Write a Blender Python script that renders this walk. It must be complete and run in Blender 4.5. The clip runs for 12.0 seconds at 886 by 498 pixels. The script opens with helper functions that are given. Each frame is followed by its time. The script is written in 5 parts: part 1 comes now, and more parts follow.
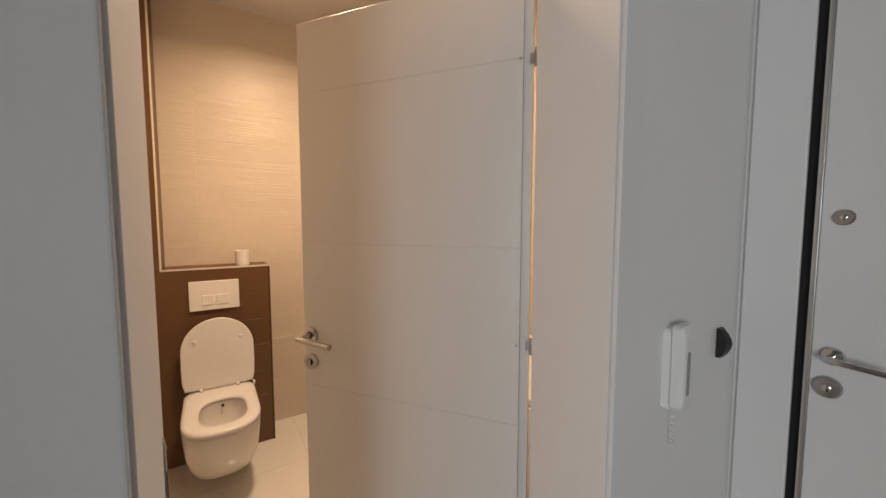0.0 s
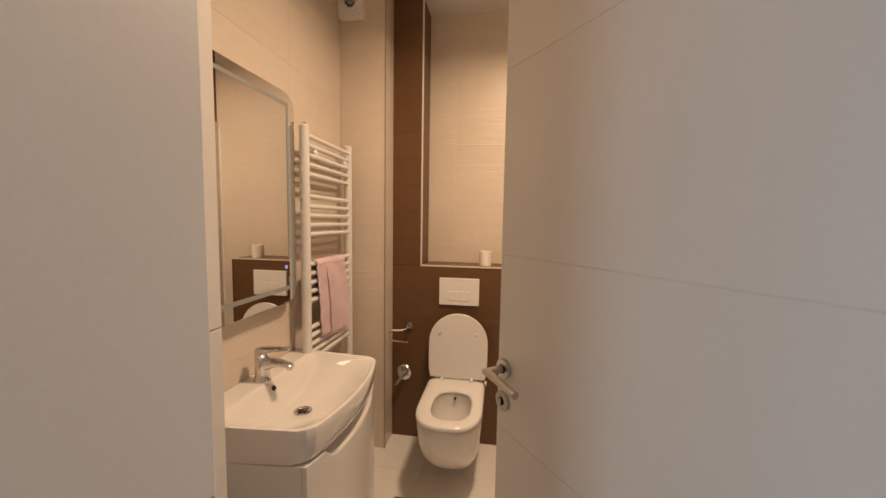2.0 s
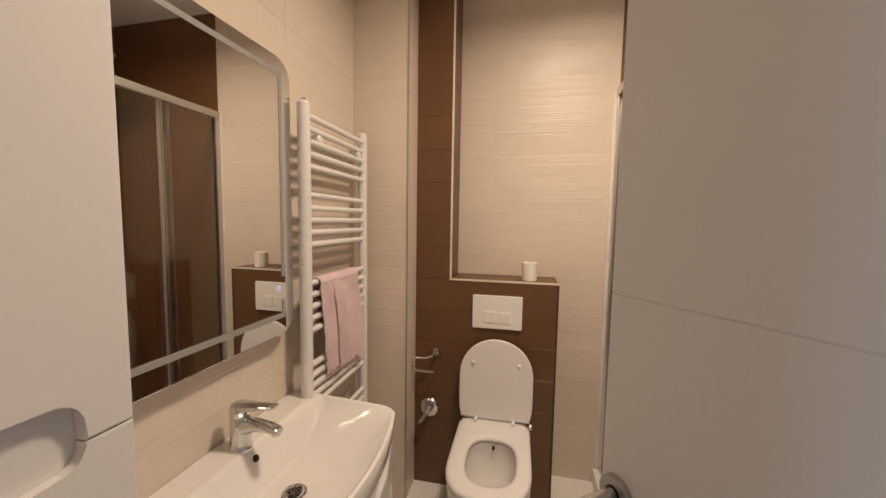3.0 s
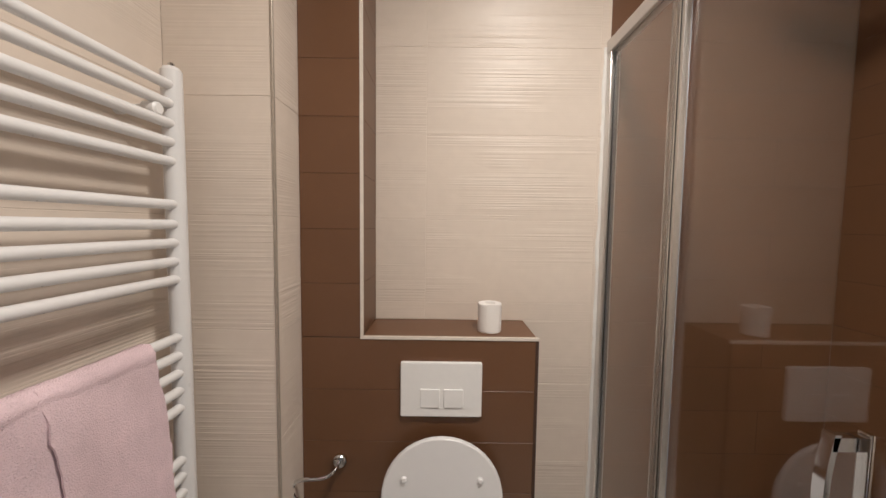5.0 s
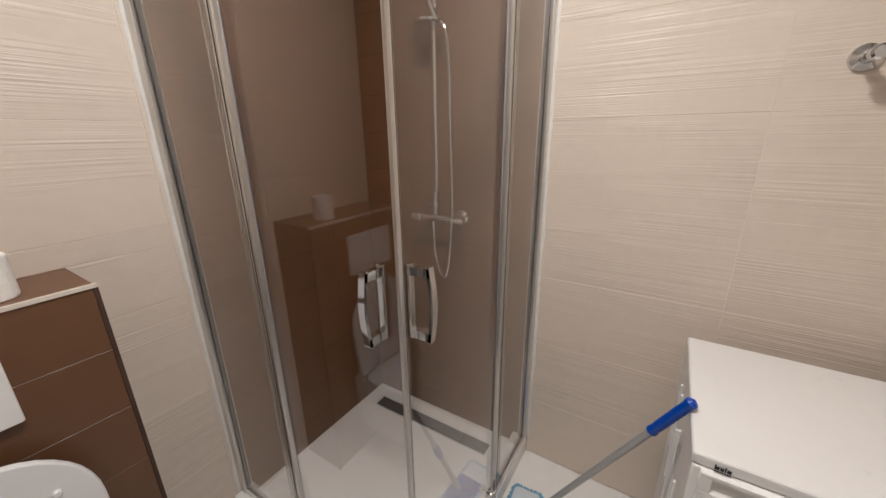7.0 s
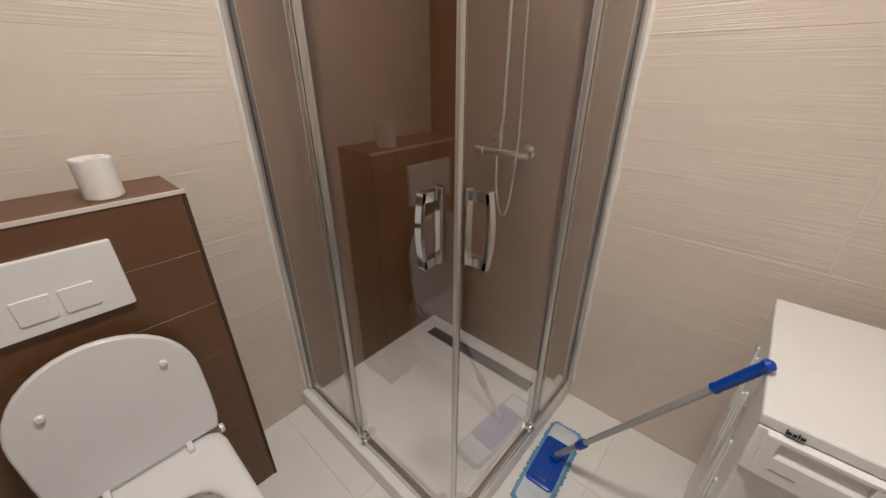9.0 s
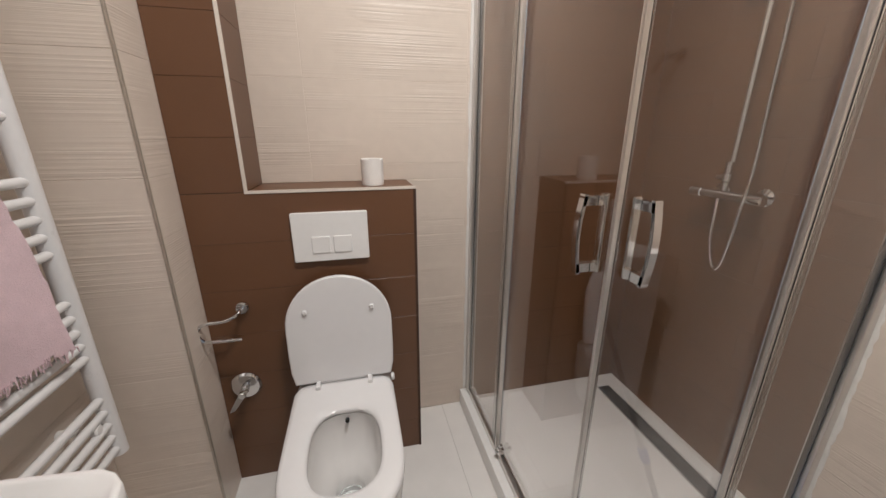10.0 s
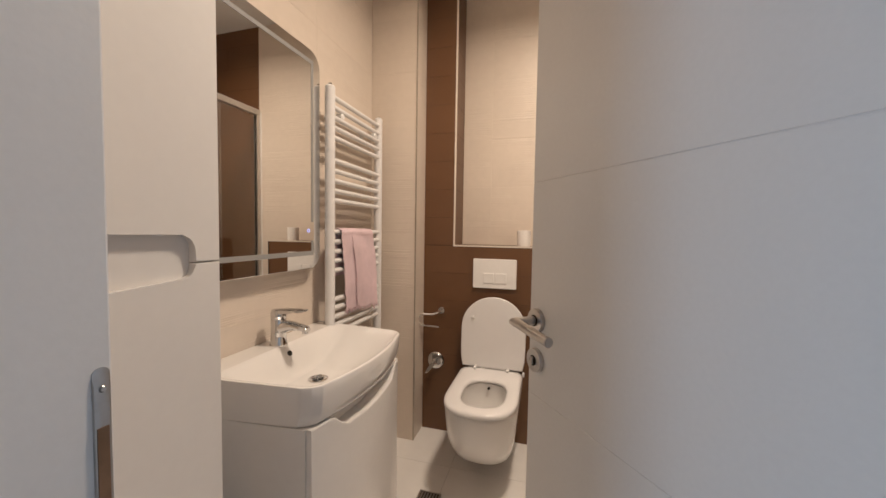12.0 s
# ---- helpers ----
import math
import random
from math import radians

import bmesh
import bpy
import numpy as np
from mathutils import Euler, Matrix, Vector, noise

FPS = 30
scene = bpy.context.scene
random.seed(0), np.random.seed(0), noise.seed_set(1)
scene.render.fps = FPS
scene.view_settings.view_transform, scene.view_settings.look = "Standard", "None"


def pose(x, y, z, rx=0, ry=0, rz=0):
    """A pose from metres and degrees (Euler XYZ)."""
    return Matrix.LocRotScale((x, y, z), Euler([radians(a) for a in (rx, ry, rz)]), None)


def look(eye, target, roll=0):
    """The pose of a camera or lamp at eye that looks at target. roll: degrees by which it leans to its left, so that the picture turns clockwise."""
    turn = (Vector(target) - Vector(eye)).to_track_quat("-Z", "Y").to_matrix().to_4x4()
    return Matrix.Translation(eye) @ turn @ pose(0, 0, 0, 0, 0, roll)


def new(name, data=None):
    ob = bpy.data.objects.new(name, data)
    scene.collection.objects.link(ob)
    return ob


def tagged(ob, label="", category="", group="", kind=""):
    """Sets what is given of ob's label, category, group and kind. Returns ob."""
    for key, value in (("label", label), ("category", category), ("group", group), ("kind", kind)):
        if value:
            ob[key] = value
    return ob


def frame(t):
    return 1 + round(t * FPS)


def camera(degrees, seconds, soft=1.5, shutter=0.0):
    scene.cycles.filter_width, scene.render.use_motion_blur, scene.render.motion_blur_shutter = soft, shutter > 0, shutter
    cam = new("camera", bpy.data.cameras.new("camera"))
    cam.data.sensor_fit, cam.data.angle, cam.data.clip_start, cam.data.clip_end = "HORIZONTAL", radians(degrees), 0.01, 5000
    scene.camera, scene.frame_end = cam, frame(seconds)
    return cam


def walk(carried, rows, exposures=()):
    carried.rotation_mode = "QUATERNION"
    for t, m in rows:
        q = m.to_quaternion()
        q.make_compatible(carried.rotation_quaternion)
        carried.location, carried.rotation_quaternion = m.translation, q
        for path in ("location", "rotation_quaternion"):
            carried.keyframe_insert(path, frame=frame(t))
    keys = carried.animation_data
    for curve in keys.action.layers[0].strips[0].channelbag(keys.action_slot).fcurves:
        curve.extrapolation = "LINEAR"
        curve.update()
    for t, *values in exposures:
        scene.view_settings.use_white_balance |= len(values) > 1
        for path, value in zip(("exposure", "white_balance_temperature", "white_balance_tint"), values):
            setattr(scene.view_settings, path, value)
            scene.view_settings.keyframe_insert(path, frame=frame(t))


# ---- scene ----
cam = camera(101.8, 12.0)
PATH = [
    (0, (0.165, 0.063, 1.385), (1.254, 1.735, 1.243), -0.0),
    (0.5, (0.269, 0.154, 1.407), (0.909, 2.041, 1.233), 0.1),
    (1, (0.352, 0.193, 1.411), (0.601, 2.17, 1.241), 0.4),
    (1.5, (0.424, 0.212, 1.409), (0.347, 2.205, 1.262), 0.6),
    (2, (0.418, 0.337, 1.409), (0.111, 2.307, 1.25), 0.9),
    (2.5, (0.358, 0.538, 1.429), (-0.054, 2.487, 1.256), 1.0),
    (4.5, (0.162, 1.261, 1.428), (-0.254, 3.215, 1.333), 0.9),
    (5, (0.185, 1.457, 1.469), (0.18, 3.453, 1.336), 0.7),
    (5.5, (0.203, 1.524, 1.45), (0.872, 3.403, 1.308), 0.5),
    (6, (0.235, 1.502, 1.45), (1.382, 3.116, 1.167), -0.2),
    (6.5, (0.25, 1.47, 1.448), (1.751, 2.72, 1.019), -0.6),
    (7, (0.254, 1.456, 1.441), (1.867, 2.472, 0.836), -0.8),
    (8.8, (0.237, 1.462, 1.393), (1.639, 2.582, 0.51), -0.4),
    (9, (0.261, 1.464, 1.392), (1.594, 2.666, 0.509), -0.1),
    (9.5, (0.281, 1.394, 1.36), (1.247, 2.914, 0.49), -0.1),
    (10, (0.277, 1.291, 1.3), (0.721, 3.144, 0.693), 0.1),
    (10.5, (0.299, 1.117, 1.279), (0.394, 3.102, 1.048), 0.6),
    (11, (0.344, 0.921, 1.208), (0.157, 2.909, 1.1), 0.4),
    (11.5, (0.407, 0.717, 1.212), (0.037, 2.681, 1.122), 0.9),
    (12, (0.453, 0.473, 1.207), (-0.09, 2.396, 1.11), 0.9),
]
# seconds, stops, kelvin, tint: the picture starts warm in the hall and settles to neutral inside
EXPOSURES = [
    (0.0, -0.40, 6400, 8), (0.5, -0.44, 6250, 8), (1.0, -0.48, 6150, 8), (1.5, -0.47, 6050, 8), (2.0, -0.50, 6150, 8), (2.5, -0.52, 5750, 6), (4.5, -0.34, 4420, 0), (5.5, -0.32, 4300, 0), (6.0, -0.28, 4200, 0), (6.5, -0.36, 4180, 0),
    (7.0, -0.42, 4250, 0), (9.0, -0.48, 4350, 0), (9.5, -0.40, 4300, 0), (10.0, -0.28, 4200, 0), (10.5, -0.23, 4230, 0), (11.0, -0.24, 4330, 0), (11.5, -0.24, 4700, 1), (12.0, -0.30, 4980, 3),
]
walk(cam, [(t, look(eye, target, roll)) for t, eye, target, roll in PATH], EXPOSURES)

# ---- light ----
LAMP = (0.57, 1.70)
LAMP_POWER = 40.0
HALL_POWER = 104.0
CEIL = 2.725

world = bpy.data.worlds.new("sky_world")
scene.world = world
world.use_nodes = True
wn = world.node_tree.nodes
sky = wn.new("ShaderNodeTexSky")
sky.sky_type, sky.sun_disc = "NISHITA", False
sky.sun_elevation, sky.sun_rotation = radians(40), radians(90)
wn["Background"].inputs["Strength"].default_value = 0.08
world.node_tree.links.new(sky.outputs["Color"], wn["Background"].inputs["Color"])

lamp = bpy.data.lights.new("ceiling_lamp_light", "AREA")
lamp.shape, lamp.size, lamp.energy, lamp.color = "DISK", 0.24, LAMP_POWER, (1.0, 0.66, 0.40)
lamp.spread = radians(165)
new("ceiling_lamp_light", lamp).matrix_world = pose(LAMP[0], LAMP[1], CEIL - 0.085)

# unseen area lamp added for the bluish daylight that reaches the hall
day = bpy.data.lights.new("hall_daylight", "AREA")
day.shape, day.size, day.size_y, day.energy, day.color = "RECTANGLE", 1.9, 1.4, HALL_POWER, (0.91, 0.95, 1.0)
new("hall_daylight", day).matrix_world = Matrix.Translation((-3.0, -2.6, 1.40)) @ Vector((3.9, 3.1, -0.2)).to_track_quat("-Z", "Y").to_matrix().to_4x4()


# ---- materials ----
def material(name, color, rough=0.5, metal=0.0, vary=0.06, grain=60.0, patch=3.0, bump=0.05, rvary=0.1, coat=0.0, dark=None, tile=False):
    """Noise at two scales in colour and roughness, with a fine relief."""
    m = bpy.data.materials.new(name)
    m.use_nodes = True
    n, k = m.node_tree.nodes, m.node_tree.links
    p = n["Principled BSDF"]
    co = n.new("ShaderNodeTexCoord")
    vec = co.outputs["Object"]
    if tile:
        info = n.new("ShaderNodeObjectInfo")
        add = n.new("ShaderNodeVectorMath")
        add.operation = "MULTIPLY_ADD"
        k.new(info.outputs["Random"], add.inputs[0])
        add.inputs[1].default_value = (37.0, 53.0, 0.0)
        k.new(vec, add.inputs[2])
        vec = add.outputs[0]
    a, b = n.new("ShaderNodeTexNoise"), n.new("ShaderNodeTexNoise")
    a.inputs["Scale"].default_value, b.inputs["Scale"].default_value = patch, grain
    a.inputs["Detail"].default_value, b.inputs["Detail"].default_value = 4, 3
    k.new(vec, a.inputs["Vector"]), k.new(vec, b.inputs["Vector"])
    mix = n.new("ShaderNodeMath")
    mix.operation = "MULTIPLY_ADD"
    k.new(a.outputs["Fac"], mix.inputs[0])
    mix.inputs[1].default_value = 0.65
    half = n.new("ShaderNodeMath")
    half.operation = "MULTIPLY"
    k.new(b.outputs["Fac"], half.inputs[0])
    half.inputs[1].default_value = 0.35
    k.new(half.outputs[0], mix.inputs[2])
    ramp = n.new("ShaderNodeValToRGB")
    low = dark or tuple(c * (1 - 2.2 * vary) for c in color)
    ramp.color_ramp.elements[0].position, ramp.color_ramp.elements[1].position = 0.3, 0.7
    ramp.color_ramp.elements[0].color = (*low, 1)
    ramp.color_ramp.elements[1].color = (*(min(1, c * (1 + vary)) for c in color), 1)
    k.new(mix.outputs[0], ramp.inputs["Fac"])
    k.new(ramp.outputs["Color"], p.inputs["Base Color"])
    rr = n.new("ShaderNodeMapRange")
    rr.inputs["To Min"].default_value, rr.inputs["To Max"].default_value = max(0.02, rough * (1 - rvary)), min(1, rough * (1 + rvary))
    k.new(mix.outputs[0], rr.inputs["Value"])
    k.new(rr.outputs["Result"], p.inputs["Roughness"])
    p.inputs["Metallic"].default_value = metal
    p.inputs["Coat Weight"].default_value = coat
    if bump:
        bp = n.new("ShaderNodeBump")
        bp.inputs["Strength"].default_value, bp.inputs["Distance"].default_value = bump, 0.004
        k.new(b.outputs["Fac"], bp.inputs["Height"])
        k.new(bp.outputs["Normal"], p.inputs["Normal"])
    return m


def wave_tile(name, color, rough, depth):
    """Glazed tile with fine, uneven horizontal ripples that fade in and out."""
    m = material(name, color, rough, vary=0.03, grain=25, patch=2.0, bump=0, tile=True)
    n, k = m.node_tree.nodes, m.node_tree.links
    p = n["Principled BSDF"]
    add = next(x for x in n if x.type == "VECT_MATH")
    stretch = n.new("ShaderNodeVectorMath")
    stretch.operation = "MULTIPLY"
    stretch.inputs[1].default_value = (0.9, 185.0, 1.0)
    k.new(add.outputs[0], stretch.inputs[0])
    rip = n.new("ShaderNodeTexNoise")
    rip.inputs["Scale"].default_value, rip.inputs["Detail"].default_value = 1.0, 2.0
    k.new(stretch.outputs[0], rip.inputs["Vector"])
    wide = n.new("ShaderNodeVectorMath")
    wide.operation = "MULTIPLY"
    wide.inputs[1].default_value = (1.6, 7.0, 1.0)
    k.new(add.outputs[0], wide.inputs[0])
    mask = n.new("ShaderNodeTexNoise")
    mask.inputs["Scale"].default_value = 1.0
    k.new(wide.outputs[0], mask.inputs["Vector"])
    mr = n.new("ShaderNodeMapRange")
    mr.inputs["From Min"].default_value, mr.inputs["From Max"].default_value = 0.44, 0.64
    mr.inputs["To Min"].default_value = 0.08
    k.new(mask.outputs["Fac"], mr.inputs["Value"])
    mul = n.new("ShaderNodeMath")
    mul.operation = "MULTIPLY"
    k.new(rip.outputs["Fac"], mul.inputs[0]), k.new(mr.outputs["Result"], mul.inputs[1])
    bp = n.new("ShaderNodeBump")
    bp.inputs["Strength"].default_value, bp.inputs["Distance"].default_value = 1.0, depth
    k.new(mul.outputs[0], bp.inputs["Height"])
    k.new(bp.outputs["Normal"], p.inputs["Normal"])
    return m


def clear_glass(name, color, rough=0.0):
    m = bpy.data.materials.new(name)
    m.use_nodes = True
    p = m.node_tree.nodes["Principled BSDF"]
    p.inputs["Base Color"].default_value = (*color, 1)
    p.inputs["Transmission Weight"].default_value, p.inputs["Roughness"].default_value, p.inputs["IOR"].default_value = 1.0, rough, 1.5
    return m


def glowing(name, color, strength):
    m = bpy.data.materials.new(name)
    m.use_nodes = True
    p = m.node_tree.nodes["Principled BSDF"]
    p.inputs["Base Color"].default_value = (*color, 1)
    p.inputs["Emission Color"].default_value, p.inputs["Emission Strength"].default_value = (*color, 1), strength
    return m


BEIGE = wave_tile("beige_ripple_tile", (0.68, 0.600, 0.508), 0.38, 0.0031)
BROWN = material("brown_tile", (0.132, 0.065, 0.027), 0.40, vary=0.06, grain=380, patch=3, bump=0.0, tile=True)
GROUT = material("beige_grout", (0.72, 0.645, 0.55), 0.8, vary=0.08, grain=200, bump=0.2)
GROUT_BROWN = material("brown_grout", (0.060, 0.033, 0.022), 0.9, vary=0.08, grain=200, bump=0.2)
PAINT = material("white_wall_paint", (0.80, 0.79, 0.775), 0.55, vary=0.02, grain=180, patch=1.5, bump=0.06)
CEILING = material("ceiling_paint", (0.80, 0.79, 0.77), 0.85, vary=0.02, grain=160, bump=0.08)
FLOOR_TILE = material("white_floor_tile", (0.78, 0.76, 0.73), 0.22, vary=0.03, grain=14, patch=2.2, bump=0.02, tile=True)
FLOOR_GROUT = material("grey_floor_grout", (0.73, 0.71, 0.68), 0.9, vary=0.05, grain=200, bump=0.2)
LAMINATE = material("hall_laminate", (0.30, 0.22, 0.15), 0.45, vary=0.15, grain=40, patch=5)
DOOR_WHITE = material("white_door_foil", (0.76, 0.745, 0.72), 0.36, vary=0.02, grain=120, patch=2, bump=0.04)
FRAME_WHITE = material("white_frame_foil", (0.78, 0.77, 0.76), 0.48, vary=0.02, grain=120, patch=2, bump=0.04)
GLOSS_WHITE = material("white_lacquer", (0.74, 0.725, 0.705), 0.24, vary=0.015, grain=40, patch=3, bump=0.015, coat=0.2)
CERAMIC = material("white_ceramic", (0.755, 0.74, 0.72), 0.09, vary=0.012, grain=20, patch=3, bump=0.0, coat=0.4)
SEAT_WHITE = material("white_seat_plastic", (0.76, 0.75, 0.745), 0.20, vary=0.012, grain=30, patch=3, bump=0.0)
PLASTIC = material("white_plastic", (0.82, 0.81, 0.79), 0.32, vary=0.02, grain=60, patch=4, bump=0.02)
ENAMEL = material("white_enamel", (0.74, 0.73, 0.72), 0.28, vary=0.015, grain=60, patch=4, bump=0.02)
CHROME = material("chrome", (0.68, 0.68, 0.68), 0.09, metal=1.0, vary=0.03, grain=40, bump=0.0)
STEEL = material("brushed_steel", (0.55, 0.53, 0.51), 0.30, metal=1.0, vary=0.06, grain=160, bump=0.03)
ALU = material("satin_aluminium", (0.68, 0.66, 0.63), 0.30, metal=1.0, vary=0.05, grain=120, bump=0.02)
ALU_WHITE = material("pale_aluminium", (0.66, 0.64, 0.61), 0.34, metal=0.5, vary=0.03, grain=120, bump=0.02)
RUBBER = material("black_rubber", (0.02, 0.02, 0.02), 0.6, vary=0.2, grain=80)
SEAL = clear_glass("clear_seal", (0.80, 0.79, 0.77), 0.25)
GLASS = clear_glass("shower_glass", (0.965, 0.96, 0.945))
MIRROR = material("mirror_silver", (0.79, 0.79, 0.78), 0.015, metal=1.0, vary=0.0, rvary=0.0, bump=0.0)
FROST = material("frosted_strip", (0.30, 0.30, 0.29), 0.5, vary=0.03, grain=90, bump=0.05)
SILICONE = material("white_silicone", (0.76, 0.74, 0.70), 0.45, vary=0.05, grain=40, patch=6, bump=0.1)
TRIM_PALE = material("pale_tile_trim", (0.68, 0.62, 0.54), 0.35, vary=0.04, grain=90, bump=0.03)
TRIM_GREY = material("grey_corner_trim", (0.42, 0.37, 0.30), 0.35, metal=0.4, vary=0.06, grain=90, bump=0.03)
TOWEL = material("pink_terry", (0.79, 0.62, 0.66), 0.95, vary=0.10, grain=420, patch=9, bump=0.8)
PAPER = material("toilet_paper", (0.82, 0.79, 0.75), 0.95, vary=0.03, grain=300, bump=0.3)
BLUE = material("blue_plastic", (0.010, 0.060, 0.42), 0.30, vary=0.06, grain=60)
MICRO = material("white_microfibre", (0.70, 0.74, 0.78), 0.95, vary=0.10, grain=350, patch=12, bump=0.9)
MICRO_BLUE = material("pale_blue_fringe", (0.25, 0.45, 0.66), 0.95, vary=0.15, grain=350, patch=14, bump=0.9)
POLE = material("grey_pole", (0.42, 0.42, 0.42), 0.38, metal=0.3, vary=0.04, grain=120)
BLACK = material("black_plastic", (0.015, 0.015, 0.016), 0.35, vary=0.1, grain=60)
# colour of black gaskets, and of the shade painted into gaps and holes
DARK_GAP = material("gasket_black_and_gap_shade", (0.012, 0.012, 0.012), 0.7, vary=0.1, grain=60)
GREY = material("grey_plastic", (0.30, 0.31, 0.33), 0.4, vary=0.05, grain=60)
DRAIN = material("drain_cover", (0.10, 0.095, 0.09), 0.35, metal=0.8, vary=0.12, grain=120, bump=0.05)
WOOD = material("raw_wood", (0.22, 0.13, 0.07), 0.7, vary=0.2, grain=60, patch=12)
LAMP_GLOW = glowing("lamp_diffuser", (1.0, 0.74, 0.48), 4.0)
ICON = glowing("touch_icon", (0.45, 0.5, 1.0), 0.7)


# ---- mesh helpers ----
def box(bm, x0, x1, y0, y1, z0, z1, bevel=0.0, seg=2):
    vs = [bm.verts.new(c) for c in ((x0, y0, z0), (x1, y0, z0), (x1, y1, z0), (x0, y1, z0), (x0, y0, z1), (x1, y0, z1), (x1, y1, z1), (x0, y1, z1))]
    fs = [bm.faces.new([vs[i] for i in q]) for q in ((0, 3, 2, 1), (4, 5, 6, 7), (0, 1, 5, 4), (1, 2, 6, 5), (2, 3, 7, 6), (3, 0, 4, 7))]
    if bevel:
        es = list({e for f in fs for e in f.edges})
        bmesh.ops.bevel(bm, geom=es, offset=bevel, segments=seg, profile=0.6, affect="EDGES", clamp_overlap=True)
    return bm


def boxed(*a, **k):
    return box(bmesh.new(), *a, **k)


def loft(bm, rings, cap0=True, cap1=True, closed=True):
    made = [[bm.verts.new(p) for p in r] for r in rings]
    n = len(made[0])
    for a, b in zip(made, made[1:]):
        for i in range(n if closed else n - 1):
            j = (i + 1) % n
            bm.faces.new((a[i], a[j], b[j], b[i]))
    if cap0:
        bm.faces.new(made[0][::-1])
    if cap1:
        bm.faces.new(made[-1])
    return bm


def lathe(bm, profile, m=Matrix(), seg=24, cap0=True, cap1=True):
    """profile: radius and height, turned round the local z axis."""
    rings = [[m @ Vector((r * math.cos(a), r * math.sin(a), z)) for a in (2 * math.pi * i / seg for i in range(seg))] for r, z in profile]
    return loft(bm, rings, cap0, cap1)


def aim(at, way):
    """A frame at a point with its z axis along way."""
    return Matrix.Translation(at) @ Vector(way).to_track_quat("Z", "Y").to_matrix().to_4x4()


def smooth_path(pts, n=8):
    pts = [Vector(p) for p in pts]
    out = []
    ext = [2 * pts[0] - pts[1], *pts, 2 * pts[-1] - pts[-2]]
    for p0, p1, p2, p3 in zip(ext, ext[1:], ext[2:], ext[3:]):
        for i in range(n):
            t = i / n
            out.append(0.5 * (2 * p1 + (p2 - p0) * t + (2 * p0 - 5 * p1 + 4 * p2 - p3) * t * t + (3 * p1 - p0 - 3 * p2 + p3) * t ** 3))
    return [*out, pts[-1]]


def tube(bm, pts, r, seg=10):
    pts = [Vector(p) for p in pts]
    radii = r if isinstance(r, (list, tuple)) else [r] * len(pts)
    rings, side = [], None
    for i, p in enumerate(pts):
        d = (pts[min(i + 1, len(pts) - 1)] - pts[max(i - 1, 0)]).normalized()
        if side is None:
            side = d.orthogonal().normalized()
        side = (side - d * side.dot(d)).normalized()
        up = d.cross(side)
        rings.append([p + radii[i] * (math.cos(a) * side + math.sin(a) * up) for a in (2 * math.pi * k / seg for k in range(seg))])
    return loft(bm, rings)


def rounded(w, h, r, n=5):
    """A rounded rectangle round the origin."""
    out = []
    for cx, cy, a0 in ((w / 2 - r, h / 2 - r, 0), (-w / 2 + r, h / 2 - r, 90), (-w / 2 + r, -h / 2 + r, 180), (w / 2 - r, -h / 2 + r, 270)):
        out += [(cx + r * math.cos(radians(a0 + 90 * i / n)), cy + r * math.sin(radians(a0 + 90 * i / n))) for i in range(n + 1)]
    return out


def plate(bm, outline, depth, m=Matrix(), edge=0.002):
    """An outline pushed out along the local z axis, its front edge rounded over."""
    cx, cy = sum(p[0] for p in outline) / len(outline), sum(p[1] for p in outline) / len(outline)
    w = max(abs(p[0] - cx) for p in outline)

    def ring(inset, z):
        s = 1 - inset / w
        return [m @ Vector((cx + (x - cx) * s, cy + (y - cy) * s, z)) for x, y in outline]
    return loft(bm, [ring(0, 0), ring(0, depth - edge), ring(0.3 * edge, depth - 0.3 * edge), ring(edge, depth)])


def thing(name, label, category, at=(0, 0, 0), turn=0.0, group=""):
    ob = new(name)
    ob.empty_display_size = 0.05
    ob.matrix_world = pose(*at, 0, 0, turn)
    ob["base"] = [*at, turn]
    return tagged(ob, label, category, group)


def part(name, bm, mat, parent=None, label="", local=False, sharp=0.55, shadow=True):
    """One mesh object; world coordinates unless local."""
    if parent is not None and not local:
        root = parent
        while root.parent is not None:
            root = root.parent
        if "base" in root:
            bx, by, bz, bt = root["base"]
            bmesh.ops.transform(bm, matrix=pose(bx, by, bz, 0, 0, bt).inverted(), verts=bm.verts)
    bmesh.ops.recalc_face_normals(bm, faces=bm.faces)
    for f in bm.faces:
        f.smooth = True
    for e in bm.edges:
        e.smooth = len(e.link_faces) == 2 and e.calc_face_angle(0) < sharp
        if e.smooth:
            small, large = sorted(f.calc_area() for f in e.link_faces)
            e.smooth = large < 4e-4 or large < 8 * small or e.calc_face_angle(0) < 0.03
    me = bpy.data.meshes.new(name)
    bm.to_mesh(me)
    bm.free()
    me.materials.append(mat)
    ob = new(name, me)
    if parent is not None:
        ob.parent = parent
    if label:
        ob["label"] = label
    ob.visible_shadow = shadow
    return ob


def structure(name, bm, mat, label, category):
    return tagged(part(name, bm, mat), label, category, kind="structure")
# ---- the room: walls, floor, ceiling ----
XW, XE, YS, YN = -0.52, 1.60, 0.672, 2.745
YH = 0.485                      # hall face of the door wall
BOX_Y, BOX_L, BOX_R, LEDGE, REC = 2.530, -0.245, 0.474, 1.127, -0.059
COL_Y = 2.378
SH_X, SH_Y = 0.752, 1.872       # where the brown shower tiles begin
DL, DR, DH = 0.101, 0.850, 2.03   # door opening
G = 0.0009                      # joints lie this far behind the tiles


def slab(name, boxes, mat, label, category="wall"):
    bm = bmesh.new()
    for b in boxes:
        box(bm, *b)
    return structure(name, bm, mat, label, category)


